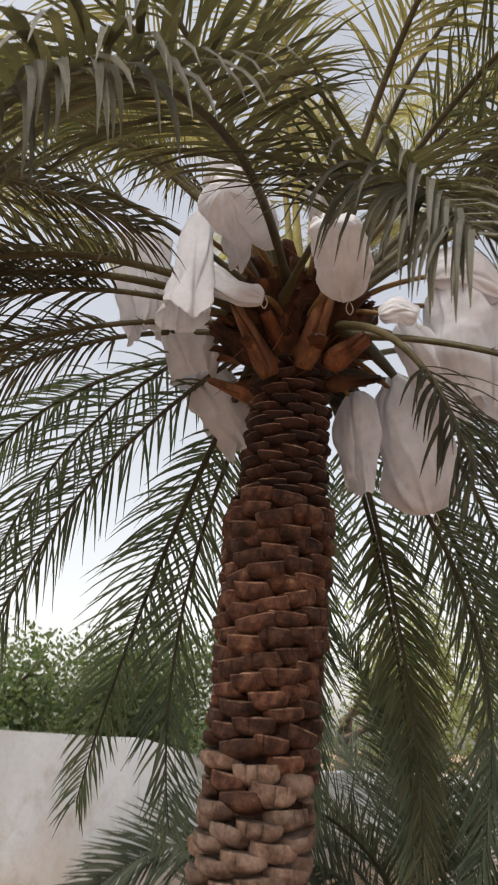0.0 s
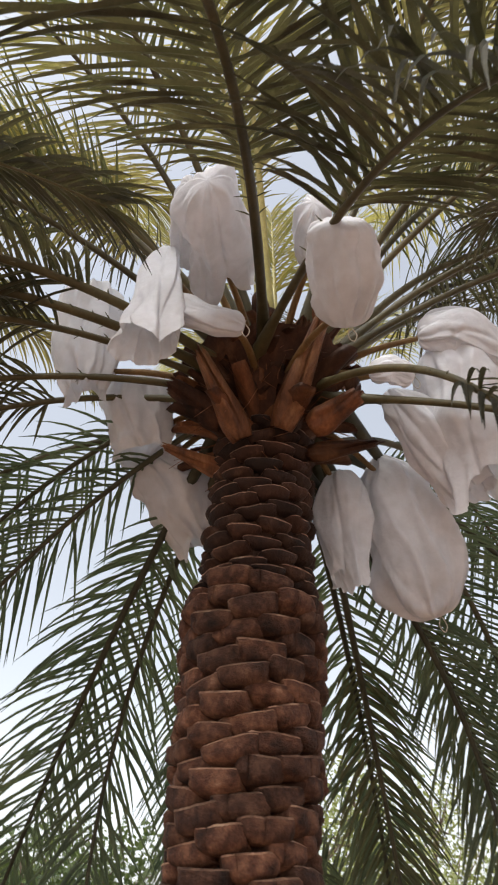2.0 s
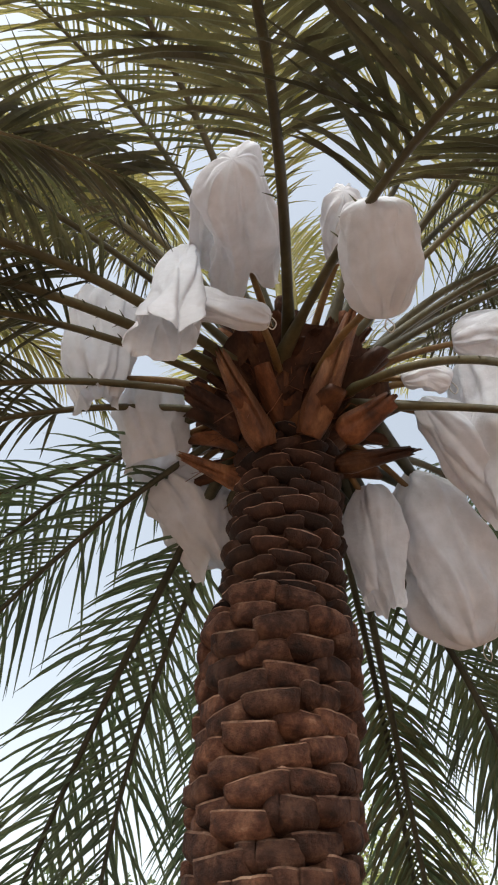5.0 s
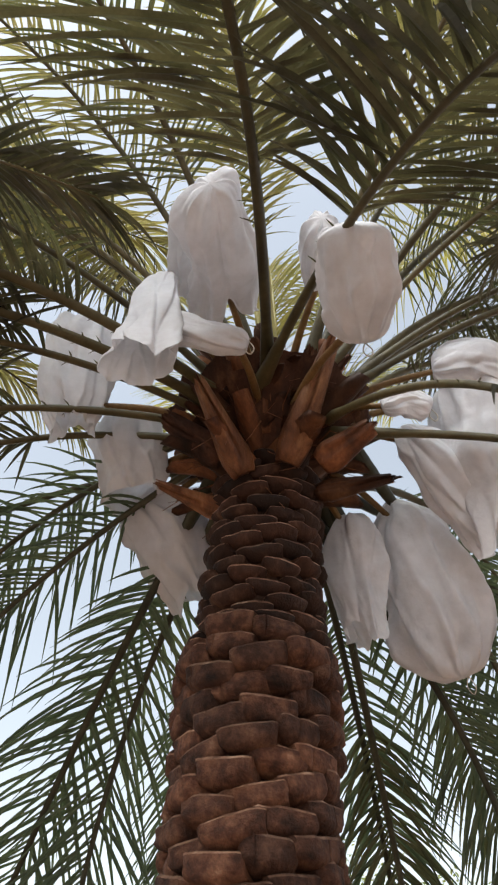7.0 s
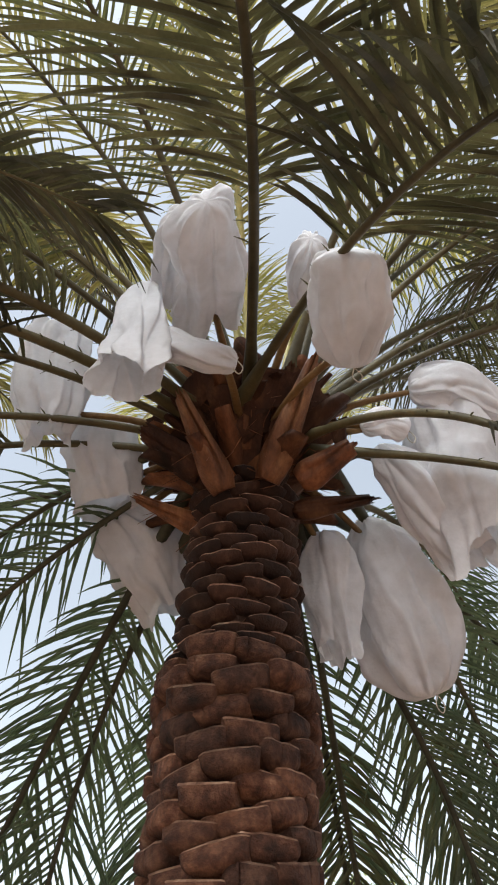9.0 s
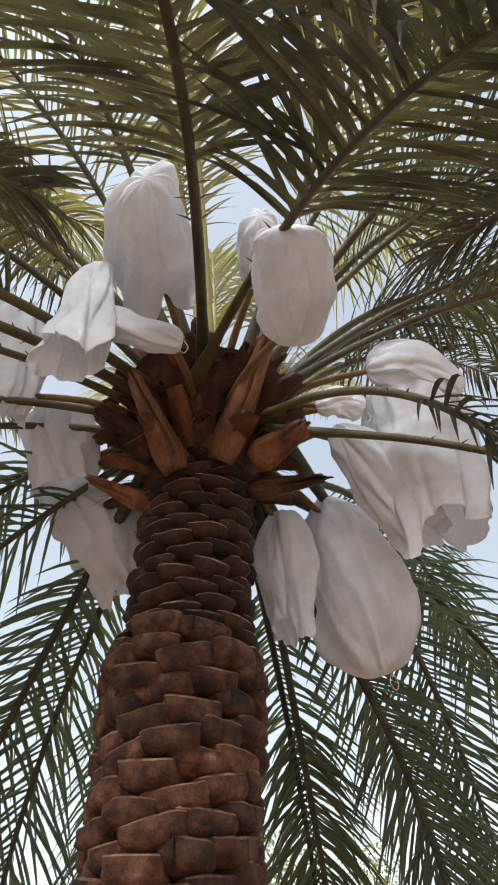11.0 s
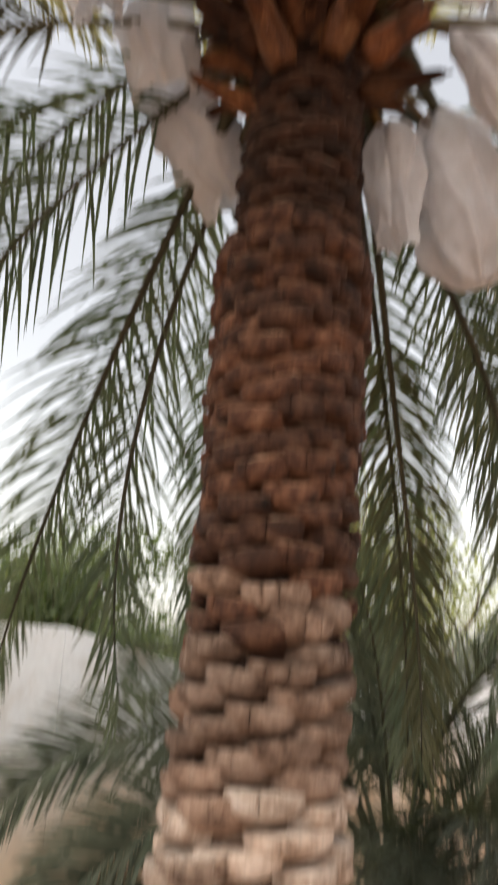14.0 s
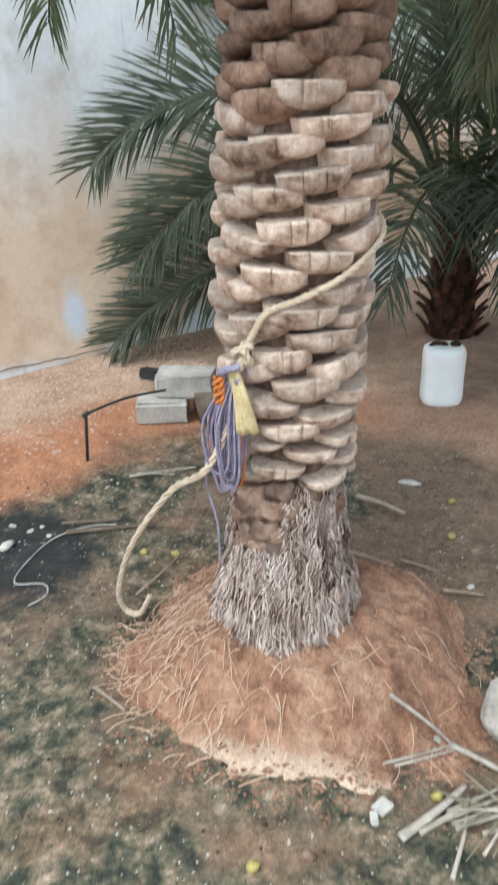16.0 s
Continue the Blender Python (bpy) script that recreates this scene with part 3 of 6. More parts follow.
def build_trunk():
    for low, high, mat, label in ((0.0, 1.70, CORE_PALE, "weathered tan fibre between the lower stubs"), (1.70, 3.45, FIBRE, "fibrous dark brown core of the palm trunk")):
        verts, faces, n = [], [], 72
        zs = [low + 0.025 * i for i in range(round((high - low) / 0.025) + 1)]
        for z in zs:
            c = trunk_centre(z)
            for k in range(n):
                a = 2 * math.pi * k / n
                q = (math.cos(a) * 3, math.sin(a) * 3)
                r = trunk_radius(z) * (0.985 + 0.03 * noise.noise((*q, z * 9)) + 0.035 * noise.noise((q[0] * 5, q[1] * 5, z * 30)))
                verts.append((c.x + r * math.cos(a), c.y + r * math.sin(a), z))
        for j in range(len(zs) - 1):
            for k in range(n):
                a, b = j * n + k, j * n + (k + 1) % n
                faces.append((a, b, b + n, a + n))
        faces.append(tuple(range((len(zs) - 1) * n, len(zs) * n)))
        part("trunk", mesh_of("trunk", verts, faces, mat), palm, label)


def stub_mesh(name, mat, worn, w, h, out, seed, belly=0.45, bowl=0.5, splits=1, bend=0.19, tuck=0.1, lip=0.06):
    """The cut foot of a leaf: x across, y outwards, z up, its middle at the origin. A full front, drawn in below, with rounded lower corners,
    a drying crack, a rough flat cut on top and two flanks, each with an edge of its own."""
    rng = random.Random(seed)
    skew, dip = rng.uniform(-0.12, 0.12), rng.uniform(-0.05, 0.14)
    cracks = [rng.uniform(-0.6, 0.6) for _ in range(splits)]
    us = sorted([-1, -0.94, -0.8, -0.55, -0.25, 0.05, 0.33, 0.6, 0.82, 0.94, 1] + [c + d for c in cracks for d in (-0.024, 0.0, 0.024)])
    wob = rng.uniform(0, 9)
    verts, faces, mats = [], [], []

    def spot(u, v):
        a = abs(u)
        low = -0.5 * h + bowl * h * a ** 2.6
        top = 0.5 * h * (1 - dip * a * a) + skew * h * u + 0.05 * h * noise.noise((u * 2.3, wob, 1))
        z = low + (top - low) * v
        x = u * w * 0.5 * (0.93 + 0.07 * v)
        rise = min(1.0, v / belly)
        y = out * (tuck + (1 - tuck) * math.sqrt(1 - (1 - rise) ** 2)) * (1 - 0.10 * max(0.0, v - 0.75)) * (1 - 0.30 * a ** 9)
        for c in cracks:
            if abs(u - c) < 0.01:
                y -= 0.014 * min(1, v + 0.1)
        q = noise.noise((x * 26 + seed * 3.1, z * 26, seed * 1.7)) + 0.5 * noise.noise((x * 70 + seed, z * 70, seed * 0.7))
        y += 0.0062 * q - (bend - math.sqrt(bend * bend - x * x))
        return (x + 0.002 * q, y, z)

    def strip(rows, index):
        o, c = len(verts), len(rows[0])
        for r in rows:
            verts.extend(r)
        for j in range(len(rows) - 1):
            for i in range(c - 1):
                k = o + j * c + i
                faces.append((k, k + 1, k + c + 1, k + c))
                mats.append(index)

    front = [[spot(u, v) for u in us] for v in (0.0, 0.06, 0.18, 0.36, 0.6, 0.8, 1 - lip)]
    strip([[(p[0], -0.05, p[2]) for p in front[0]]] + front, 0)
    edge = [(p[0], p[1] - 0.06 * out, p[2]) for p in (spot(u, 1.0) for u in us)]
    strip([front[-1], edge], 1)
    strip([edge, [(p[0], p[1] - out * 0.5, p[2] - 0.05 * h + 0.05 * h * noise.noise((p[0] * 60, wob, 5))) for p in edge], [(p[0], -0.05, p[2] - 0.04 * h) for p in edge]], 1)
    for c in (0, -1):
        rows = [[r[c], (r[c][0] * 0.92, -0.05, r[c][2])] for r in front + [edge]]
        strip(rows if c else [r[::-1] for r in rows], 0)
    me = mesh_of(name, verts, faces, mat, True)
    me.materials.append(worn)
    me.polygons.foreach_set("material_index", mats)
    return me


def build_stubs():
    """Leaf feet in one spiral, 137.5 degrees apart, packed closer towards the crown."""
    rng = random.Random(4)
    pale = [stub_mesh("stub", STUB_PALE, CUT_PALE, 0.156, 0.058, 0.058, i, 0.50, 0.34, 1 + i % 3, 0.24, 0.1, 0.10) for i in range(16)]
    tan = [stub_mesh("stub", STUB_MID, STUB_MID, 0.144, 0.058, 0.054, 60 + i, 0.5, 0.36, 1 + i % 2, 0.22) for i in range(10)]
    brown = [stub_mesh("stub", STUB_BROWN, CUT_BROWN, 0.122, 0.054, 0.052, 20 + i, 0.36, 0.26, i % 2, 0.34, 0.05, 0.09) for i in range(14)]
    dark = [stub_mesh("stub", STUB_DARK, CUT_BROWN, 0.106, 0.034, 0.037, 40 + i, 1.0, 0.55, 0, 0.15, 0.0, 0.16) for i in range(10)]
    steps = (-172, -147, -127, -107, -87, -67, -47, -20, 0, 26, 49, 89, 140, 153, 270)
    heights = (0.655, 0.867, 1.043, 1.215, 1.378, 1.525, 1.655, 1.8285, 1.955, 2.099, 2.21, 2.403, 2.64, 2.70, 3.20)
    for n in range(-172, 271):
        z = float(np.interp(n, steps, heights))
        phase = -137.5 * n - (16.7 if n < 30 else 19.3 if n < 150 else 0)
        u = radians((phase + 180) % 360 - 180)
        az = radians(-82) + u + 0.12 * math.sin(u)
        turn = (math.degrees(az) + 80 + 180) % 360 - 180
        if abs(turn) < 100:
            z -= (0.00022 if n < 15 else 0.00006) * turn
        c, r = trunk_centre(z), trunk_radius(z)
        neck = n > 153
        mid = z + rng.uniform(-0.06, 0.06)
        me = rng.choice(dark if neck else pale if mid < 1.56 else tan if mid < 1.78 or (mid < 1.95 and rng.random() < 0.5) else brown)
        m = Matrix.Translation((c.x + (r - 0.004) * math.cos(az), c.y + (r - 0.004) * math.sin(az), z + rng.gauss(0, 0.003))) @ pose(0, 0, 0, rng.gauss(0, 5), rng.gauss(0, 4), math.degrees(az) - 90 + rng.gauss(0, 4))
        size = (rng.uniform(0.86, 1.08), rng.uniform(0.8, 1.2), rng.uniform(0.85, 1.12), 1)
        if z < 0.80:
            # flat worn shelves above the air roots
            size = (size[0] * 0.85, size[1], size[2] * 0.62, 1)
        part("leaf_scar" if neck else "leaf_stub", me, palm, at=m @ Matrix.Diagonal(size))


build_trunk()


def sheath_mesh(name, mat, length, w0, w1, thick, seed, curl=0.5):
    """The broad foot of a living leaf: x across, y outwards, z along; a keel behind and a hollow in front."""
    rng = random.Random(seed)
    verts, faces, n, cols = [], [], 9, 7
    for j in range(n):
        t = j / (n - 1)
        w = w0 + (w1 - w0) * t ** 0.6
        for side in (1, -1):
            for c in range(cols):
                u = c / (cols - 1) * 2 - 1
                body = thick * (1 - t * 0.35) * (1 - abs(u) ** 2.2)
                y = (body if side > 0 else -0.15 * body) - curl * w * 0.25 * u * u * (1 - t) + length * 0.42 * t ** 1.5
                verts.append((u * w * 0.5 + rng.uniform(-1, 1) * 0.002, y + rng.uniform(-1, 1) * 0.0015, length * t * (1 - 0.12 * t)))
    m = 2 * cols
    ring = list(range(cols)) + [2 * cols - 1 - c for c in range(cols)]
    for j in range(n - 1):
        for k in range(m):
            a, b = ring[k], ring[(k + 1) % m]
            faces.append((j * m + a, j * m + b, (j + 1) * m + b, (j + 1) * m + a))
    faces.append(tuple(reversed(ring)))
    faces.append(tuple((n - 1) * m + r for r in ring))
    return mesh_of(name, verts, faces, mat)


def long_foot(a, b, w0, w1, thick, mat):
    """A heavy leaf foot from a to b with a rounded back, a lengthwise split and a ragged end."""
    a, b = Vector(a), Vector(b)
    rng = random.Random(round(a.x * 1000))
    d = (b - a).normalized()
    face = Vector((0, -1, -0.55)).normalized()
    face = (face - d * face.dot(d)).normalized()
    across = d.cross(face)
    n, cols = 14, 17
    split = rng.uniform(-0.25, 0.25)
    verts, faces = [], []
    for j in range(n):
        t = j / (n - 1)
        w = (w0 + (w1 - w0) * t ** 0.7) * (0.55 + 0.45 * math.sin(min(1.0, t / 0.25) * math.pi / 2))
        for c in range(cols):
            u = c / (cols - 1) * 2 - 1
            y = thick * (1 - 0.3 * t) * (1 - abs(u) ** 2.6)
            y -= 0.55 * thick * math.exp(-((u - split - 0.12 * math.sin(t * 5)) / 0.09) ** 2) * min(1, t * 1.6)
            y += 0.006 * noise.noise((u * 4, t * 2.5, a.x * 9)) + 0.003 * noise.noise((u * 14, t * 4, a.x * 9))
            ends = (0.035 * noise.noise((u * 3.5, 0, a.x * 20)) - 0.02 * abs(u)) if j == n - 1 else 0
            verts.append(a + d * ((b - a).length * t + ends) + across * (u * w * 0.5) + face * y)
    for j in range(n):
        t = j / (n - 1)
        for c in range(cols):
            u = c / (cols - 1) * 2 - 1
            verts.append(verts[j * cols + c] - face * (0.012 + 0.02 * (1 - u * u)))
    o = n * cols
    for j in range(n - 1):
        for c in range(cols - 1):
            k = j * cols + c
            faces += [(k, k + 1, k + cols + 1, k + cols), (o + k, o + k + cols, o + k + cols + 1, o + k + 1)]
        for c in (0, cols - 1):
            k = j * cols + c
            faces.append((k, k + cols, o + k + cols, o + k) if c == 0 else (k, o + k, o + k + cols, k + cols))
    for j in (0, n - 1):
        for c in range(cols - 1):
            k = j * cols + c
            faces.append((k, o + k, o + k + 1, k + 1))
    return mesh_of("leaf_foot", verts, faces, mat)


def build_crown_feet():
    """Cut and living leaf feet, packed in a spiral: the lowest lean far out, the upper ones stand."""
    rng = random.Random(9)
    kinds = [sheath_mesh("leaf_foot", SHEATH, 0.22 + 0.03 * i, 0.125 + 0.012 * i, 0.050, 0.036, i) for i in range(4)]
    n = 50
    for k in range(n):
        q = k / n
        z = 3.16 + 0.34 * q
        az = -112 + 137.5 * k
        c = trunk_centre(z)
        r = 0.095 - 0.035 * q
        tilt = rng.gauss(-44 + 34 * q, 8)
        m = Matrix.Translation((c.x + r * math.cos(radians(az)), c.y + r * math.sin(radians(az)), z)) @ pose(0, 0, 0, 0, 0, az - 90) @ pose(0, 0, 0, tilt, rng.gauss(0, 10), 0)
        s = rng.uniform(0.75, 1.1)
        part("leaf_foot", kinds[k % 4], palm, "broad orange-brown leaf foot", at=m @ Matrix.Diagonal((s, s, rng.uniform(0.5, 1.0), 1)))
    # long split feet on the path side
    for a, b, w0, w1, th, mat in (((-0.022, 2.445, 3.125), (-0.125, 2.30, 3.345), 0.108, 0.032, 0.040, FOOT), ((0.084, 2.445, 3.150), (0.232, 2.28, 3.425), 0.112, 0.036, 0.040, FOOT),
                                  ((-0.085, 2.54, 3.085), (-0.255, 2.46, 3.142), 0.080, 0.020, 0.022, FOOT), ((0.150, 2.54, 3.125), (0.350, 2.48, 3.105), 0.080, 0.020, 0.024, SHEATH),
                                  ((-0.080, 2.46, 3.20), (-0.235, 2.41, 3.325), 0.11, 0.05, 0.032, MATTING), ((0.165, 2.48, 3.17), (0.315, 2.42, 3.235), 0.11, 0.045, 0.034, SHEATH),
                                  ((0.035, 2.45, 3.26), (0.040, 2.34, 3.44), 0.075, 0.060, 0.026, SHEATH), ((-0.05, 2.46, 3.30), (-0.10, 2.36, 3.46), 0.07, 0.045, 0.024, MATTING), ((0.13, 2.46, 3.31), (0.17, 2.36, 3.47), 0.07, 0.045, 0.024, MATTING)):
        part("leaf_foot", long_foot(a, b, w0, w1, th, mat), palm, "long split orange leaf foot" if mat == FOOT else "dark brown leaf foot")
    husks = [sheath_mesh("husk", MATTING, 0.12, 0.07, 0.02, 0.012, 70 + i, 1.6) for i in range(4)]
    for k in range(70):
        az, z = rng.uniform(0, 360), rng.uniform(3.18, 3.42)
        c = trunk_centre(z)
        r = 0.10 + 0.35 * (z - 3.16)
        m = Matrix.Translation((c.x + r * math.cos(radians(az)), c.y + r * math.sin(radians(az)), z)) @ pose(0, 0, 0, 0, 0, az - 90) @ pose(0, 0, 0, rng.gauss(-35, 25), rng.gauss(0, 30), rng.gauss(0, 25))
        part("husk", husks[k % 4], palm, at=m @ Matrix.Diagonal((rng.uniform(0.6, 1.3), 1, rng.uniform(0.6, 1.4), 1)))
    # ragged brown leaf-sheath matting that holds the feet together
    verts, faces, nn, rows_ = [], [], 90, 9
    for j in range(rows_):
        t = j / (rows_ - 1)
        for k in range(nn):
            a = 2 * math.pi * k / nn
            z = 3.15 + 0.27 * t + 0.05 * t * noise.noise((math.cos(a) * 4, math.sin(a) * 4, 1)) + 0.05 * t * noise.noise((k * 0.9, 0, 2))
            c = trunk_centre(min(z, 3.4))
            r = 0.098 + 0.19 * t ** 1.2 + 0.03 * noise.noise((math.cos(a) * 5, math.sin(a) * 5, t * 3)) + 0.012 * noise.noise((k * 0.7, t * 9, 4))
            verts.append((c.x + r * math.cos(a), c.y + r * math.sin(a), z))
    for j in range(rows_ - 1):
        for k in range(nn):
            if noise.noise((k * 0.35, j * 0.9, 8)) < 0.28:
                a, b = j * nn + k, j * nn + (k + 1) % nn
                faces.append((a, b, b + nn, a + nn))
    part("sheath_matting", mesh_of("sheath_matting", verts, faces, MATTING), palm, "ragged dark brown fibre matting")
    # matted fibre between the feet
    verts, faces = [], []
    for k in range(420):
        az, z = rng.uniform(0, 2 * math.pi), rng.uniform(3.19, 3.5)
        c = trunk_centre(z)
        p = Vector((c.x + 0.10 * math.cos(az), c.y + 0.10 * math.sin(az), z))
        d = Vector((math.cos(az) + rng.gauss(0, 0.5), math.sin(az) + rng.gauss(0, 0.5), rng.gauss(0.3, 0.6))).normalized()
        L = rng.uniform(0.06, 0.20)
        w0 = rng.uniform(0.0010, 0.0028)
        mid = p + d * L * 0.6
        end = mid + (d + Vector((rng.gauss(0, 0.5), rng.gauss(0, 0.5), -0.4))).normalized() * L * 0.5
        verts_, faces_ = tube([p, mid, end], [w0, w0 * 0.7, w0 * 0.3], 3, caps=False)
        o = len(verts)
        verts += verts_
        faces += [tuple(i + o for i in g) for g in faces_]
    part("crown_fibre", mesh_of("crown_fibre", verts, faces, SHEATH), palm, kind="stuff")


build_crown_feet()

CX, CY = 0.06, 2.60


def crown_frond(az, rise, droop, length, bend, z0, seed, **kw):
    base = (CX + 0.10 * math.cos(radians(az)), CY + 0.10 * math.sin(radians(az)), z0)
    frond(palm, base, az, rise, droop, length, bend, seed=seed, **kw)


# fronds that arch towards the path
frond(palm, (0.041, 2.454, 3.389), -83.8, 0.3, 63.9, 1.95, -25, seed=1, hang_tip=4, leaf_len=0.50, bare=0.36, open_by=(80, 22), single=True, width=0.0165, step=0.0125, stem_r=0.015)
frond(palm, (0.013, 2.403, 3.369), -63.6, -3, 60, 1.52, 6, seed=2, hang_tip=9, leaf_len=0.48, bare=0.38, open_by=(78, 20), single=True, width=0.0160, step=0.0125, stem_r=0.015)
# fronds to the east
crown_frond(-2, 69, 67, 1.77, -4, 3.45, 3, leaf=LEAF_OLIVE, step=0.019)
crown_frond(7, 59, 78, 1.64, 15, 3.43, 4, leaf=LEAF_OLIVE, step=0.019)
crown_frond(15, 61, 76, 1.76, 12, 3.39, 5, leaf=LEAF_OLIVE, step=0.019)
crown_frond(26, 62, 71, 1.77, 6, 3.41, 6, leaf=LEAF_OLIVE, step=0.019)
frond(palm, (0.16, 2.52, 3.40), -2, 43, 78, 1.97, 7, seed=7, leaf=LEAF_OLIVE, step=0.019)
frond(palm, (0.16, 2.52, 3.40), -10, 29, 75, 1.74, 5, seed=71, leaf=LEAF_OLIVE, step=0.019)
frond(palm, (0.16, 2.52, 3.34), -58, -26, 47, 1.20, 2, seed=72, bare=0.62)
frond(palm, (0.14, 2.50, 3.44), -25, 42, 70, 1.83, 7, seed=73, leaf=LEAF_OLIVE, step=0.019)
frond(palm, (0.16, 2.52, 3.31), -6, -11, 65, 1.73, 1, seed=74)
# fronds to the west
crown_frond(-138, 47, 83, 1.62, -17, 3.47, 8, leaf=LEAF_OLIVE, step=0.019)
crown_frond(-137, 28, 78, 1.89, -6, 3.42, 9, leaf=LEAF_OLIVE, step=0.019)
crown_frond(-126, 3, 73, 1.72, -5, 3.37, 10)
crown_frond(-134, 4, 73, 1.77, -4, 3.36, 11)
crown_frond(-140, 6, 78, 1.68, -3, 3.34, 12)
crown_frond(-155, 0, 78, 1.82, -3, 3.37, 13)
crown_frond(-169, 7, 78, 1.70, -3, 3.35, 14)
frond(palm, (-0.067, 2.504, 3.388), 163, -8, 88, 2.0, 3.6, seed=15, leaf=LEAF_COOL, bare=0.16, stem_r=0.012, stem=RACHIS_DARK, single=True, step=0.0195)
frond(palm, (-0.019, 2.566, 3.386), 166.7, -23.4, 58.8, 2.0, 1.4, seed=16, leaf=LEAF_COOL, bare=0.16, stem_r=0.012, stem=RACHIS_DARK, single=True, step=0.0195)
# old fronds that hang behind the trunk
frond(palm, (-0.10, 2.571, 3.306), 136.3, -38.7, 35, 2.02, 13, seed=17, leaf=LEAF_COOL, fall=0.45, bare=0.16, stem_r=0.012, stem=RACHIS_DARK, single=True, step=0.0195)
frond(palm, (-0.07, 2.617, 3.273), 129.5, -30.8, 87.5, 1.95, 8.7, seed=18, leaf=LEAF_COOL, fall=0.45, bare=0.16, stem_r=0.012, stem=RACHIS_DARK, single=True, step=0.0195)
frond(palm, (0.10, 2.689, 3.284), 82.2, -25.7, 72, 2.3, -5.8, seed=19, leaf=LEAF_COOL, fall=0.45, bare=0.16, stem_r=0.012, stem=RACHIS_DARK, single=True, step=0.0165)
frond(palm, (0.087, 2.68, 3.204), 54, -22.8, 105.6, 2.1, 4, seed=20, leaf=LEAF_COOL, fall=0.45, bare=0.16, stem_r=0.012, stem=RACHIS_DARK, single=True, step=0.0165)
frond(palm, (0.24, 2.60, 3.346), 59.3, -18, 85.4, 2.1, 4, seed=21, leaf=LEAF_COOL, fall=0.45, bare=0.16, stem_r=0.012, stem=RACHIS_DARK, single=True, step=0.0165)
crown_frond(100, -12, 85, 2.5, 0, 3.26, 27, leaf=LEAF_COOL, bare=0.2, stem=RACHIS_DARK)
crown_frond(112, -14, 78, 2.2, 0, 3.24, 24, leaf=LEAF_COOL, bare=0.2, stem=RACHIS_DARK)
crown_frond(44, 0, 95, 2.2, 0, 3.28, 29, leaf=LEAF_COOL, bare=0.2, step=0.02, stem=RACHIS_DARK)
crown_frond(55, 39, 96, 1.82, 10, 3.23, 22, leaf=LEAF_COOL)
frond(palm, (0.15, 2.68, 3.25), 84, -26, 74, 2.30, -18, seed=60, stem=RACHIS_DARK, leaf=LEAF_OLIVE, leaf_len=0.36, step=0.019)
frond(palm, (0.15, 2.68, 3.25), 66, -15, 88, 2.30, -16, seed=61, stem=RACHIS_DARK, leaf=LEAF_OLIVE, leaf_len=0.36, step=0.018)
crown_frond(170, 12, 100, 2.15, 3, 3.30, 64, leaf=LEAF_COOL)
# upper fronds that rise over the path, several in the painted sunlit tone
crown_frond(-112, 58, 78, 1.95, -6, 3.46, 50, leaf_len=0.44, leaf=LEAF_OLIVE, step=0.02)
crown_frond(-132, 64, 70, 1.95, 0, 3.48, 51, leaf_len=0.44, leaf=LEAF_SUNLIT, step=0.02)
crown_frond(-52, 60, 72, 1.9, 6, 3.46, 52, leaf_len=0.44, leaf=LEAF_SUNLIT, step=0.02)
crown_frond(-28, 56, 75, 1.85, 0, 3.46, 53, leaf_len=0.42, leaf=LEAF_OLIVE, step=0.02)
crown_frond(-158, 60, 72, 1.9, 0, 3.46, 55, leaf_len=0.42, leaf=LEAF_SUNLIT, step=0.02)
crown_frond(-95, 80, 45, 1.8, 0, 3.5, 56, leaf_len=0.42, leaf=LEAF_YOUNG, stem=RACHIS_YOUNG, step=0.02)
crown_frond(-20, 76, 55, 1.9, 0, 3.5, 57, leaf_len=0.42, leaf=LEAF_SUNLIT, step=0.02)
# upright young fronds of the heart
crown_frond(100, 84, 25, 1.6, 0, 3.50, 30, leaf=LEAF_YOUNG, stem=RACHIS_YOUNG, stem_r=0.012)
crown_frond(60, 80, 35, 1.7, 0, 3.50, 31, leaf=LEAF_YOUNG, stem=RACHIS_YOUNG, stem_r=0.012)
crown_frond(150, 76, 45, 1.8, 0, 3.48, 32, leaf=LEAF_YOUNG, stem=RACHIS_YOUNG, stem_r=0.013)
crown_frond(20, 74, 50, 1.8, 0, 3.48, 33, leaf=LEAF_YOUNG, stem=RACHIS_YOUNG, stem_r=0.013)
crown_frond(-110, 82, 40, 1.7, 0, 3.50, 34, leaf=LEAF_YOUNG, stem=RACHIS_YOUNG, stem_r=0.012)
crown_frond(70, 60, 40, 1.9, 0, 3.46, 37, leaf=LEAF_YOUNG, stem=RACHIS_YOUNG)
crown_frond(120, 60, 45, 1.9, 0, 3.46, 38, leaf=LEAF_YOUNG, stem=RACHIS_YOUNG)
crown_frond(40, 55, 50, 2.0, 0, 3.44, 39)
crown_frond(-160, 60, 70, 1.9, 0, 3.46, 40, leaf=LEAF_YOUNG)
crown_frond(85, 66, 60, 1.9, 0, 3.46, 35)
crown_frond(180, 66, 60, 1.9, 0, 3.46, 36)


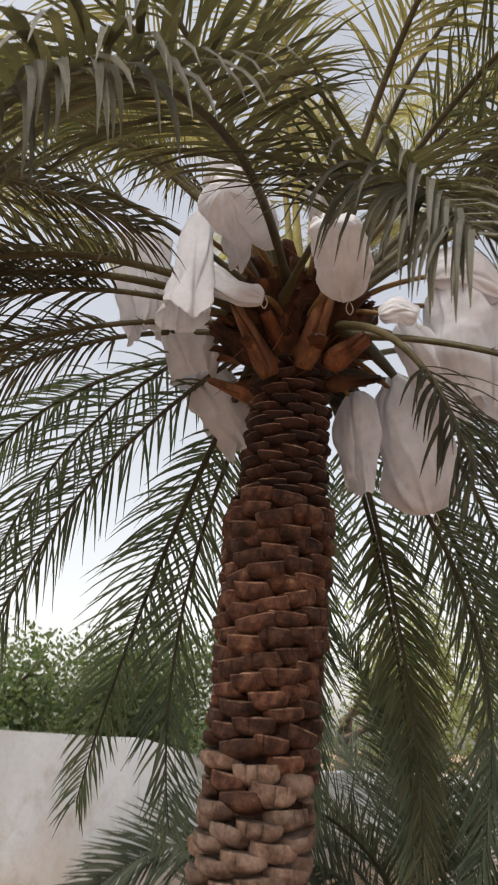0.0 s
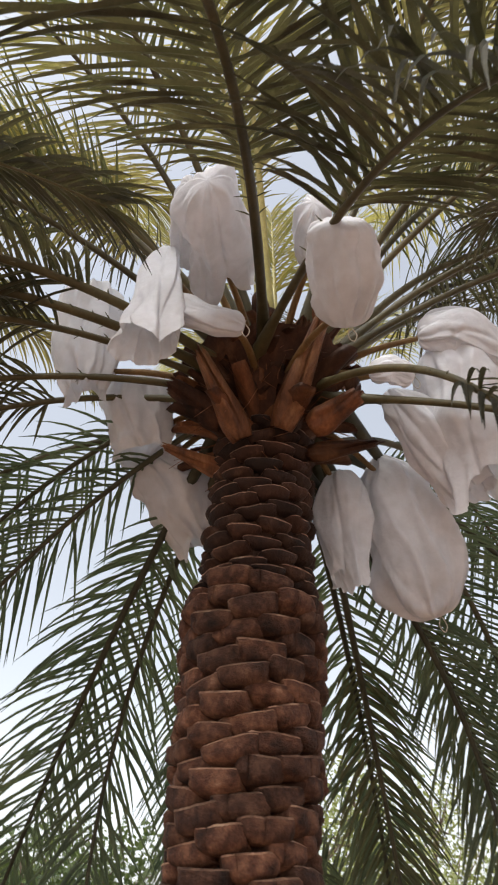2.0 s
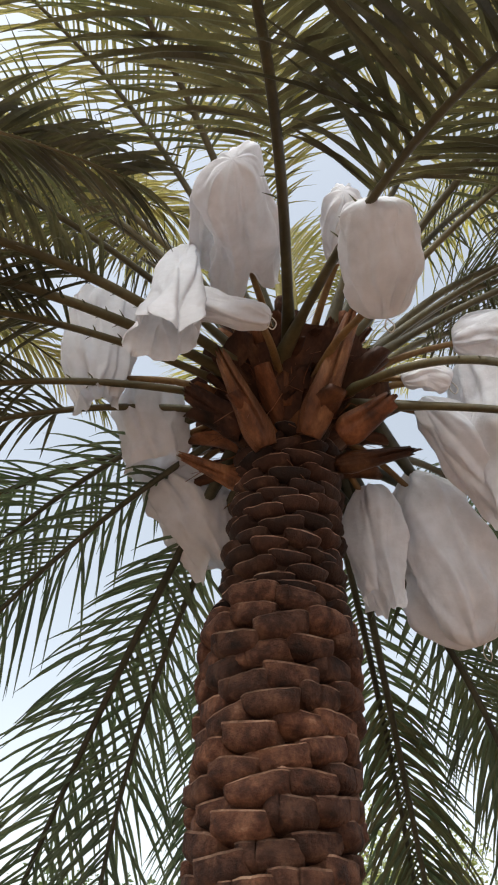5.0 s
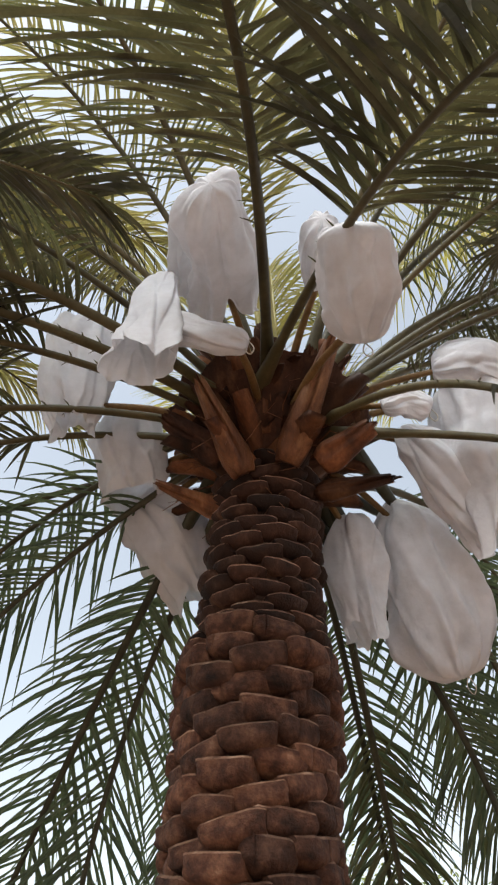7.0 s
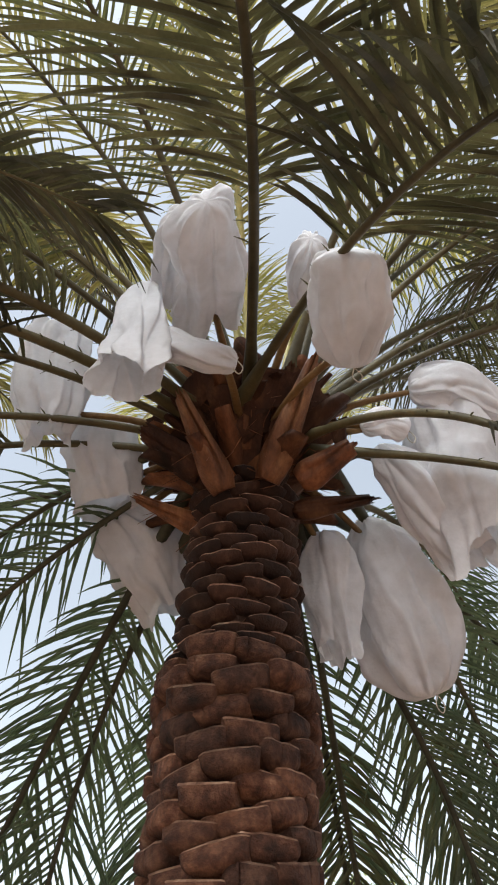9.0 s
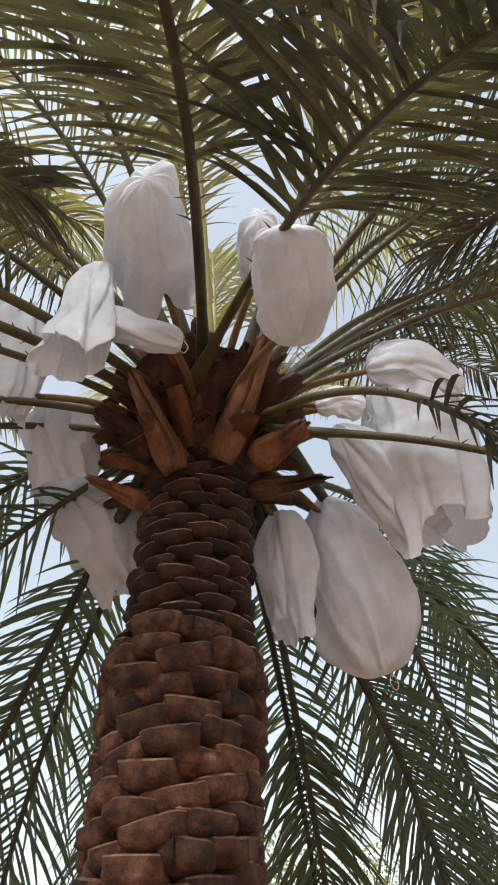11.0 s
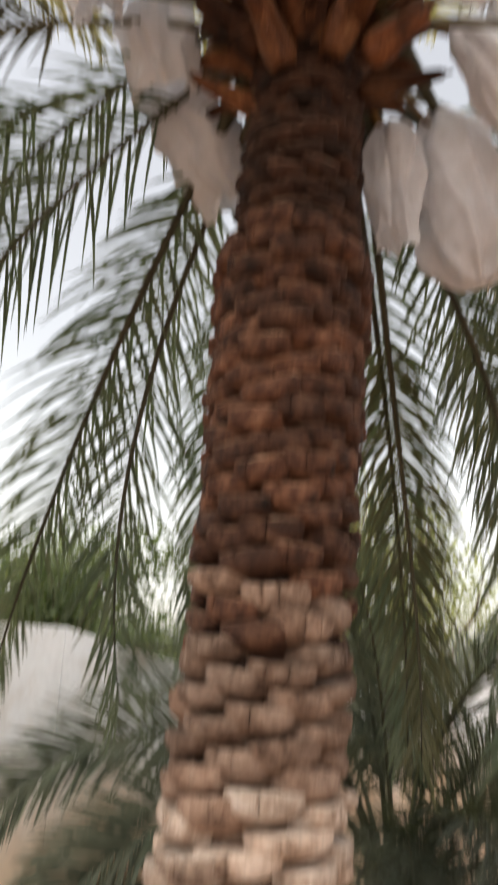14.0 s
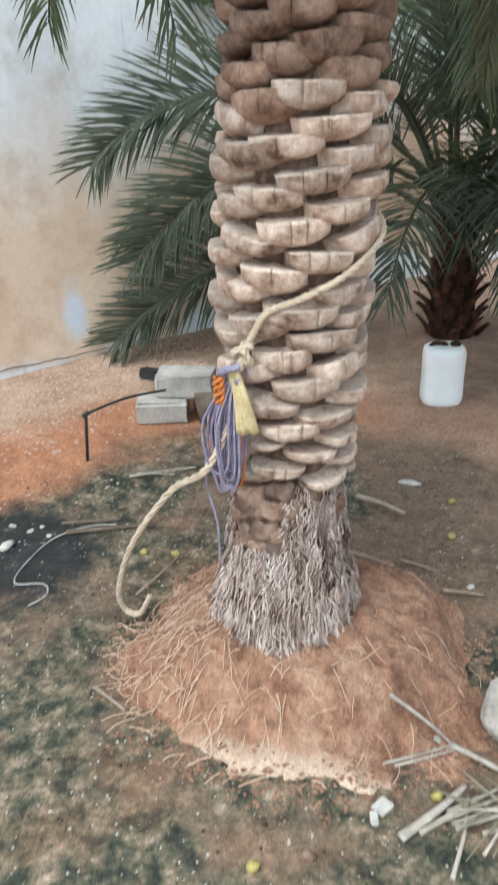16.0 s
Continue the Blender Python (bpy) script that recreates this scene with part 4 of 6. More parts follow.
# ---- fruit bags ----
def fruit_bag(spine, widths, seed, flat=0.72, open_foot=True, pleats=8, depth=0.14, ragged=0.06):
    """A fleece sleeve over a date bunch, along a bent spine: a rounded crown, long sharp pleats, a loose wavy hem or a gathered, knotted foot."""
    rng = random.Random(seed)
    n, m = 64, 110
    pts = glide(spine, n)
    L = sum((b - a).length for a, b in zip(pts, pts[1:]))
    bag = thing("fruit_bag", "white fleece bag hanging open over a date bunch" if open_foot else "white fleece bag tied closed over a date bunch", "fruit bag", group="bags on the date bunches")
    verts, faces, side = [], [], None
    ph = rng.uniform(0, 6)
    for j, p in enumerate(pts):
        t = j / (n - 1)
        ax = (pts[min(j + 1, n - 1)] - pts[max(j - 1, 0)]).normalized()
        side = ax.cross(Vector((0.2, 1, 0.1))).normalized() if side is None else (side - ax * side.dot(ax)).normalized()
        up = ax.cross(side)
        k = t * (len(widths) - 1)
        i = min(int(k), len(widths) - 2)
        e = k - i
        prof = widths[i] + (widths[i + 1] - widths[i]) * e * e * (3 - 2 * e)
        if t < 0.28:
            prof *= 0.08 + 0.92 * math.sqrt(1 - (1 - t / 0.28) ** 2)
        if not open_foot and t > 0.76:
            prof *= 0.14 + 0.86 * math.sqrt(max(0.0, 1 - ((t - 0.76) / 0.24) ** 2))
        pull = abs(2 * t - 0.9) ** 1.6
        for c in range(m):
            q = 2 * math.pi * c / m
            cq, sq = math.cos(q), math.sin(q)
            wander = 0.9 * noise.noise((cq * 1.1 + seed, sq * 1.1, t * 1.7)) + 0.25 * noise.noise((cq * 2.5, sq * 2.5, t * 5 + seed))
            crest = abs(((pleats * q / (2 * math.pi) + ph + wander) % 1) * 2 - 1)
            keen = 0.25 + 0.75 * max(0.0, 0.5 + 0.9 * noise.noise((cq * 1.6, sq * 1.6 + seed, 3)))
            bulge = noise.noise((cq * 1.1 + seed * 1.3, sq * 1.1, t * 2.6)) * 0.34
            bulge -= 0.20 * max(0.0, 1 - 5 * abs(noise.noise((cq * 0.9 + seed * 2.7, sq * 0.9, t * 1.1 + 4)))) ** 1.5
            g = Vector((cq * 0.09, sq * 0.09, t * L * 0.45))
            crumple = sum(am * (0.35 - abs(noise.noise((g.x * fq + seed, g.y * fq, g.z * fq)))) for fq, am in ((9, 0.22), (21, 0.13), (48, 0.05), (110, 0.015)))
            r = prof * 0.5 * (1 + bulge + depth * (0.75 + pull) * keen * (crest ** 1.6 - 0.35) * 2 + crumple)
            hem = 0.0
            if open_foot and t > 0.5:
                hem = ragged * (t - 0.5) * 2 * (0.7 * math.sin(2 * q + ph) + 0.5 * math.sin(3 * q + 2 * ph) + 0.9 * noise.noise((cq * 2.6, sq * 2.6, seed + 0.5)))
            verts.append(p + side * (r * cq) + up * (r * flat * sq) + ax * hem)
    for j in range(n - 1):
        for c in range(m):
            a, b = j * m + c, j * m + (c + 1) % m
            faces.append((a, b, b + m, a + m))
    faces.append(tuple(reversed(range(m))))
    if not open_foot:
        faces.append(tuple(range((n - 1) * m, n * m)))
    part("bag_cloth", mesh_of("bag_cloth", verts, faces, BAG), bag)
    a, b = pts[0], pts[-1]
    if not open_foot:
        q = b + side * (widths[-1] * 0.1)
        v, f = tube(glide([q, q + Vector((0.012, -0.005, -0.03)), q + Vector((0.004, -0.006, -0.05)), q + Vector((-0.008, -0.004, -0.028)), q + Vector((0.002, 0, 0.01))], 20), 0.0015, 5)
        part("tie_string", mesh_of("tie_string", v, f, STRING), bag)
    heart = trunk_centre(3.34)
    end = min((a.lerp(pts[n // 2], 0.4), b.lerp(pts[n // 2], 0.4)), key=lambda p: (p - heart).length)
    start = heart + (end - heart).normalized() * 0.07
    v, f = tube(glide([start, start.lerp(end, 0.5) + Vector((0, 0, 0.05)), end], 12), [0.014 - 0.0006 * i for i in range(12)], 7)
    part("fruit_stalk", mesh_of("fruit_stalk", v, f, STALK), bag, "orange-brown date stalk")
    return bag


STRING = rough_matter("string", [(0.3, (0.45, 0.40, 0.33)), (0.7, (0.62, 0.57, 0.48))], 40, 0.9)
STALK = rough_matter("date_stalk", [(0.3, (0.13, 0.075, 0.030)), (0.7, (0.26, 0.16, 0.065))], 10, 0.5)
# bags on the path side of the crown
fruit_bag([(0.003, 1.80, 3.376), (-0.010, 2.0, 3.444), (-0.035, 2.2, 3.495)], (0.165, 0.185, 0.168), 1, pleats=7)
fruit_bag([(-0.079, 1.95, 3.589), (-0.120, 2.12, 3.663), (-0.145, 2.27, 3.663)], (0.12, 0.14, 0.135), 4, open_foot=False)
fruit_bag([(-0.210, 2.18, 3.637), (-0.194, 2.10, 3.342), (-0.182, 2.06, 3.150)], (0.09, 0.130, 0.160), 2, pleats=6, ragged=0.035, flat=0.6)
fruit_bag([(-0.165, 2.10, 3.310), (-0.036, 2.08, 3.220), (0.041, 2.10, 3.211)], (0.100, 0.068, 0.052), 3, open_foot=False, pleats=5)
fruit_bag([(0.298, 1.88, 3.287), (0.289, 2.0, 3.235), (0.285, 2.10, 3.168)], (0.160, 0.160, 0.105), 5, open_foot=False, pleats=7)
fruit_bag([(0.228, 2.0, 3.522), (0.218, 2.10, 3.534), (0.221, 2.20, 3.539)], (0.115, 0.135, 0.125), 6, open_foot=False, pleats=9, depth=0.17)
# bags to the west
fruit_bag([(-0.534, 2.38, 3.749), (-0.503, 2.38, 3.502), (-0.487, 2.40, 3.315)], (0.21, 0.20, 0.11), 7, ragged=0.025)
fruit_bag([(-0.408, 2.56, 3.494), (-0.390, 2.58, 3.352), (-0.363, 2.62, 3.230)], (0.20, 0.21, 0.15), 8, ragged=0.018, pleats=6)
fruit_bag([(-0.392, 2.70, 3.273), (-0.296, 2.76, 3.161), (-0.212, 2.82, 3.014)], (0.18, 0.21, 0.14), 9, ragged=0.022)
# bags to the east
fruit_bag([(0.494, 2.50, 3.496), (0.620, 2.50, 3.493), (0.738, 2.52, 3.395)], (0.115, 0.155, 0.11), 10, open_foot=False, pleats=7)
fruit_bag([(0.392, 2.58, 3.362), (0.495, 2.62, 3.214), (0.590, 2.68, 3.036)], (0.085, 0.165, 0.145), 11, ragged=0.03, pleats=6)
fruit_bag([(0.553, 2.56, 3.493), (0.628, 2.60, 3.284), (0.647, 2.64, 3.034)], (0.20, 0.28, 0.20), 12, ragged=0.04)
fruit_bag([(0.339, 2.46, 3.323), (0.400, 2.46, 3.338), (0.462, 2.48, 3.315)], (0.07, 0.08, 0.075), 13, open_foot=False, pleats=5)
fruit_bag([(0.352, 2.80, 3.283), (0.398, 2.83, 3.042), (0.463, 2.87, 2.760)], (0.07, 0.205, 0.235, 0.17), 14, open_foot=False, pleats=9, depth=0.19)
fruit_bag([(0.228, 2.72, 3.177), (0.225, 2.72, 2.989), (0.241, 2.72, 2.818)], (0.12, 0.14, 0.09), 15, ragged=0.03, pleats=6)


# ---- second, smaller palm ----
def small_palm():
    p2 = thing("small_date_palm", "low bushy date palm with dark trunk beside the wall", "palm tree")
    x, y = 0.29, 5.55
    verts, faces = tube([(x + 0.03, y - 0.10, -0.05), (x + 0.02, y - 0.06, 0.35), (x, y, 0.78)], [0.14, 0.13, 0.11], 14)
    part("trunk", mesh_of("small_trunk", verts, faces, FIBRE), p2)
    rng = random.Random(3)
    kinds = [sheath_mesh("old_stub", STUB_BROWN, 0.15, 0.10, 0.045, 0.026, 60 + i) for i in range(3)]
    for k in range(60):
        z = 0.02 + 0.011 * k
        az = 137.5 * k
        r = 0.125 - 0.03 * k / 60
        m = Matrix.Translation((x + 0.03 * (1 - k / 60) + r * math.cos(radians(az)), y - 0.10 * (1 - k / 60) + r * math.sin(radians(az)), z)) @ pose(0, 0, 0, 0, 0, az - 90) @ pose(0, 0, 0, rng.gauss(-11, 6), rng.gauss(0, 6), 0)
        part("leaf_stub", kinds[k % 3], p2, at=m)
    k = 0
    for az, rise, droop, L in ((-154.5, 44.5, 92, 2.24), (-134.5, 30, 80, 2.08), (-157.9, 2.9, 47, 2.1), (-160, 34, 90, 2.1), (-50, 20, 70, 1.8), (-80, 35, 90, 1.5), (-175, 70, 90, 2.1), (165, 60, 90, 2.0), (140, 75, 70, 2.0), (100, 70, 70, 2.0),
                               (60, 72, 80, 2.1), (20, 66, 85, 2.0), (-15, 60, 95, 2.0), (-40, 64, 90, 1.9), (-60, 72, 75, 1.9), (-75, 50, 100, 1.7), (-100, 78, 60, 2.0), (-120, 84, 45, 2.0), (-30, 35, 100, 1.7), (-5, 30, 90, 1.7), (40, 40, 90, 1.8), (-135, 68, 85, 1.8), (-100, 30, 85, 1.6), (-68, 18, 75, 1.6), (2, 18, 75, 1.7),
                               (-55, 48, 120, 1.6), (-35, 25, 100, 1.6), (-20, 52, 118, 1.8), (-8, 40, 115, 1.7), (8, 55, 115, 1.9), (-46, 8, 78, 1.4), (-28, 2, 70, 1.5), (-88, 55, 130, 1.3), (15, 30, 100, 1.7)):
        k += 1
        base = (x + 0.08 * math.cos(radians(az)), y + 0.08 * math.sin(radians(az)), (0.87, 0.84, 0.71)[k - 1] if k < 4 else 0.72 + 0.02 * (k % 4))
        frond(p2, base, az, rise, droop, L, (9.7, -6.7, 4.8)[k - 1] if k < 4 else 0, LEAF_GREY, RACHIS_DARK, 0.52 if k < 4 else 0.42, 0.0185 if k < 4 else 0.0150, 100 + k, 0.22, twist=0.75 if k < 4 else 0.0, fall=0.16 if k < 4 else 0.35, stem_r=0.016,
              step=0.0118 if k < 4 else 0.016, single=k < 4, open_by=(60, 18) if k < 4 else (62, 30))


small_palm()


# ---- things on the ground ----
PLASTIC, pn, pl, pb = material("white_plastic")
pl.new(ramp(pn, pl, noise_node(pn, pl, 6).outputs[0], [(0.3, (0.76, 0.765, 0.77)), (0.7, (0.84, 0.845, 0.85))]).outputs[0], pb.inputs["Base Color"])
pb.inputs["Roughness"].default_value, pb.inputs["Subsurface Weight"].default_value = 0.38, 0.2


def jerrycan():
    can = thing("jerrycan", "white plastic jerrycan standing on the sand", "jerrycan", at=pose(0.285, 4.45, 0.045, 0, 0, 12))
    verts, faces, m = [], [], 48
    prof = [(0.0, 0.80), (0.006, 0.92), (0.02, 0.985), (0.04, 1.0), (0.13, 0.985), (0.16, 0.985), (0.245, 1.0), (0.268, 0.985), (0.284, 0.93), (0.294, 0.82), (0.298, 0.6), (0.296, 0.3)]
    for z, k in prof:
        for i in range(m):
            a = 2 * math.pi * i / m
            ca, sa = math.cos(a), math.sin(a)
            r = (abs(ca) ** 3.0 + abs(sa) ** 3.0) ** (-1 / 3.0)
            verts.append((0.102 * k * r * ca, 0.086 * k * r * sa, z))
    for j in range(len(prof) - 1):
        for i in range(m):
            a, b = j * m + i, j * m + (i + 1) % m
            faces.append((a, b, b + m, a + m))
    faces.append(tuple(reversed(range(m))))
    faces.append(tuple(range((len(prof) - 1) * m, len(prof) * m)))
    me = mesh_of("can_body", verts, faces, PLASTIC)
    part("body", me, can)
    v, f = tube([(0.05, 0, 0.285), (0.05, 0, 0.306)], 0.026, 16)
    part("cap", mesh_of("cap", v, f, FIBRE), can, "dark screw cap")
    v, f = tube(glide([(-0.07, 0, 0.285), (-0.055, 0, 0.306), (-0.01, 0, 0.306), (0.01, 0, 0.29)], 12), 0.011, 8)
    part("handle", mesh_of("can_handle", v, f, FIBRE), can, "dark moulded handle")


jerrycan()


# ---- neighbouring palm whose fronds reach in from the west ----
def rough_trunk(p, x, y, lean):
    """Old leaf stubs in a spiral up a neighbouring trunk."""
    rng = random.Random(round(x * 10))
    kinds = [stub_mesh("stub", STUB_BROWN, CUT_BROWN, 0.16, 0.07, 0.05, 80 + i) for i in range(4)]
    for k in range(150):
        z = 0.05 + 0.0222 * k
        r, az = 0.2 - 0.07 * z / 3.4, 137.4 * k
        m = Matrix.Translation((x + lean * max(0, z - 1.7) / 1.7 + r * math.cos(radians(az)), y + r * math.sin(radians(az)), z)) @ pose(0, 0, 0, rng.gauss(0, 5), rng.gauss(0, 5), az - 90)
        part("leaf_stub", kinds[k % 4], p, at=m @ Matrix.Diagonal((rng.uniform(0.9, 1.15), 1, rng.uniform(0.9, 1.3), 1)))


def neighbour_palm():
    p3 = thing("neighbour_palm", "neighbouring date palm with grey-green fronds reaching over the path", "palm tree")
    x, y = -2.45, 1.35
    v, f = tube([(x, y, -0.05), (x, y, 1.7), (x + 0.05, y, 3.4)], [0.2, 0.17, 0.13], 16)
    part("trunk", mesh_of("neighbour_trunk", v, f, FIBRE), p3)
    rough_trunk(p3, x, y, 0.05)
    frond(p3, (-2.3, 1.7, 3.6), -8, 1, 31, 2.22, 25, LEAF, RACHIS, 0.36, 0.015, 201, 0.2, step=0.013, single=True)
    # these three take the leaflet colour with sunlight painted in
    frond(p3, (-2.3, 1.6, 3.6), 25, 42, 60, 2.4, 0, LEAF_SUNLIT, RACHIS, 0.40, 0.015, 203, 0.2)
    frond(p3, (-2.4, 1.6, 3.6), 45, 40, 70, 2.4, 0, LEAF_SUNLIT, RACHIS, 0.40, 0.015, 204, 0.2)
    frond(p3, (-2.2, 1.2, 3.55), -12, 30, 60, 2.3, 0, LEAF_SUNLIT, RACHIS, 0.40, 0.015, 205, 0.2)
    for az in (100, 150, 200, 250, 300):
        frond(p3, (x + 0.08 * math.cos(radians(az)), y + 0.08 * math.sin(radians(az)), 3.45), az, 50, 90, 2.2, 0, LEAF, RACHIS, 0.4, 0.02, 210 + az, 0.2, step=0.03)


neighbour_palm()


def east_palm():
    p4 = thing("neighbour_palm", "neighbouring date palm with grey-green fronds reaching over the path", "palm tree")
    x, y = 2.55, 1.55
    v, f = tube([(x, y, -0.05), (x, y, 1.7), (x - 0.05, y, 3.4)], [0.2, 0.17, 0.13], 16)
    part("trunk", mesh_of("neighbour_trunk", v, f, FIBRE), p4)
    rough_trunk(p4, x, y, -0.05)
    frond(p4, (2.4, 1.7, 3.55), 160, 30, 60, 1.9, 0, LEAF, RACHIS, 0.40, 0.015, 253, 0.2)
    frond(p4, (2.4, 1.7, 3.6), 172, 48, 60, 2.2, 0, LEAF, RACHIS, 0.40, 0.015, 254, 0.2)
    for az in (-110, -60, 0, 60, 110):
        frond(p4, (x + 0.08 * math.cos(radians(az)), y + 0.08 * math.sin(radians(az)), 3.45), az, 50, 90, 2.2, 0, LEAF, RACHIS, 0.4, 0.02, 310 + az, 0.2, step=0.03)


east_palm()


# ---- trees beyond the wall ----
TREE_LEAF = leaf_matter("tree_leaf", (0.045, 0.070, 0.032), (0.15, 0.20, 0.09), (0.15, 0.18, 0.09), 0.45, 0.5)


# Brighter copy of the tree leaf: the sunlight is put into its colour.
TREE_SUNLIT = leaf_matter("sunlit_tree_leaf", (0.13, 0.16, 0.055), (0.30, 0.33, 0.13), (0.26, 0.29, 0.13), 0.45, 0.5)


def tree(x, y, h, spread, seed, leaves=17000, size=0.062, leaf=TREE_LEAF):
    rng = random.Random(seed)
    t = thing("garden_tree", "leafy green garden tree behind the boundary wall", "tree", group="trees beyond the wall")
    pieces = [tube([(x, y, -0.05), (x + 0.05, y, h * 0.25), (x + 0.1, y + 0.05, h * 0.5)], [0.13, 0.11, 0.08], 8)]
    tips = []
    for k in range(11):
        az, el = rng.uniform(0, 6.28), rng.uniform(0.1, 1.3)
        s = Vector((x + 0.05, y, h * rng.uniform(0.22, 0.5)))
        L = spread * rng.uniform(0.6, 1.0)
        e = s + Vector((math.cos(az) * math.cos(el), math.sin(az) * math.cos(el), math.sin(el) * 0.9)) * L
        m = s.lerp(e, 0.5) + Vector((rng.gauss(0, 0.08), rng.gauss(0, 0.08), 0.08))
        pieces.append(tube(glide([s, m, e], 6), [0.045, 0.038, 0.03, 0.024, 0.016, 0.008], 5))
        tips += [m, e, s.lerp(e, 0.75)]
        for _ in range(3):
            g = m.lerp(e, rng.random()) + Vector((rng.gauss(0, 0.3), rng.gauss(0, 0.3), rng.gauss(0.1, 0.25)))
            pieces.append(tube([m.lerp(e, 0.4), g], [0.015, 0.005], 4))
            tips.append(g)
    v, f = merge(*pieces)
    part("trunk", mesh_of("tree_wood", v, f, BARK), t)
    verts, faces = [], []
    for k in range(leaves):
        c = rng.choice(tips)
        p = c + Vector([max(-1.7, min(1.7, rng.gauss(0, 1))) * w for w in (0.22, 0.22, 0.17)])
        d = Vector((rng.gauss(0, 1), rng.gauss(0, 1), rng.gauss(-0.2, 0.6))).normalized()
        w = d.orthogonal().normalized()
        w = (w + d.cross(w) * rng.uniform(-1, 1)).normalized()
        L = size * rng.uniform(0.7, 1.4)
        o = len(verts)
        verts += [p, p + d * L * 0.5 + w * L * 0.24, p + d * L, p + d * L * 0.5 - w * L * 0.24]
        faces.append((o, o + 1, o + 2, o + 3))
    part("crown", mesh_of("tree_crown", verts, faces, leaf, False), t, kind="stuff")


tree(-4.0, 6.6, 3.3, 1.4, 1)
tree(-2.7, 7.9, 3.6, 1.5, 2)
tree(-3.6, 9.0, 3.9, 1.6, 3)
tree(-1.0, 9.6, 4.6, 2.1, 4, 11000, leaf=TREE_SUNLIT)
tree(0.6, 10.6, 5.0, 2.3, 5, 8000, leaf=TREE_SUNLIT)
tree(2.6, 10.2, 4.6, 2.1, 6, 8000, leaf=TREE_SUNLIT)
tree(-6.0, 8.5, 3.4, 1.6, 7)


# ---- foot of the trunk ----
def mound_height(x, y):
    dx, dy = (x + 0.075) / (0.55 if x < -0.075 else 0.61), (y - 2.56) / (0.46 if y < 2.56 else 0.6)
    d = math.hypot(dx, dy) * (1 + 0.16 * noise.noise((x * 3, y * 3, 2)) + 0.10 * noise.noise((x * 9, y * 9, 6)))
    if d >= 1:
        return -0.016 - 0.12 * (d - 1)
    k = 1 - d
    k = min(1, k * 1.5)
    return 0.215 * (k * k * (3 - 2 * k)) ** 0.85 * (1 + 0.16 * noise.noise((x * 7, y * 7, 0))) + 0.022 * noise.noise((x * 17, y * 17, 5)) + 0.012 * noise.noise((x * 45, y * 45, 5)) - 0.016 * (1 - k)


def build_mound():
    verts, faces, n = [], [], 150
    for j in range(n):
        for i in range(n):
            x, y = -0.78 + 1.45 * i / (n - 1), 2.05 + 1.2 * j / (n - 1)
            verts.append((x, y, mound_height(x, y) + ground_height(x, y)))
    for j in range(n - 1):
        for i in range(n - 1):
            k = j * n + i
            q = (k, k + 1, k + n + 1, k + n)
            if max(verts[v][2] - ground_height(verts[v][0], verts[v][1]) for v in q) > -0.045:
                faces.append(q)
    ob = new("soil_mound", mesh_of("soil_mound", verts, faces, MOUND))
    tagged(ob, "reddish soil mound heaped round the palm's foot", "mound", kind="structure")


build_mound()


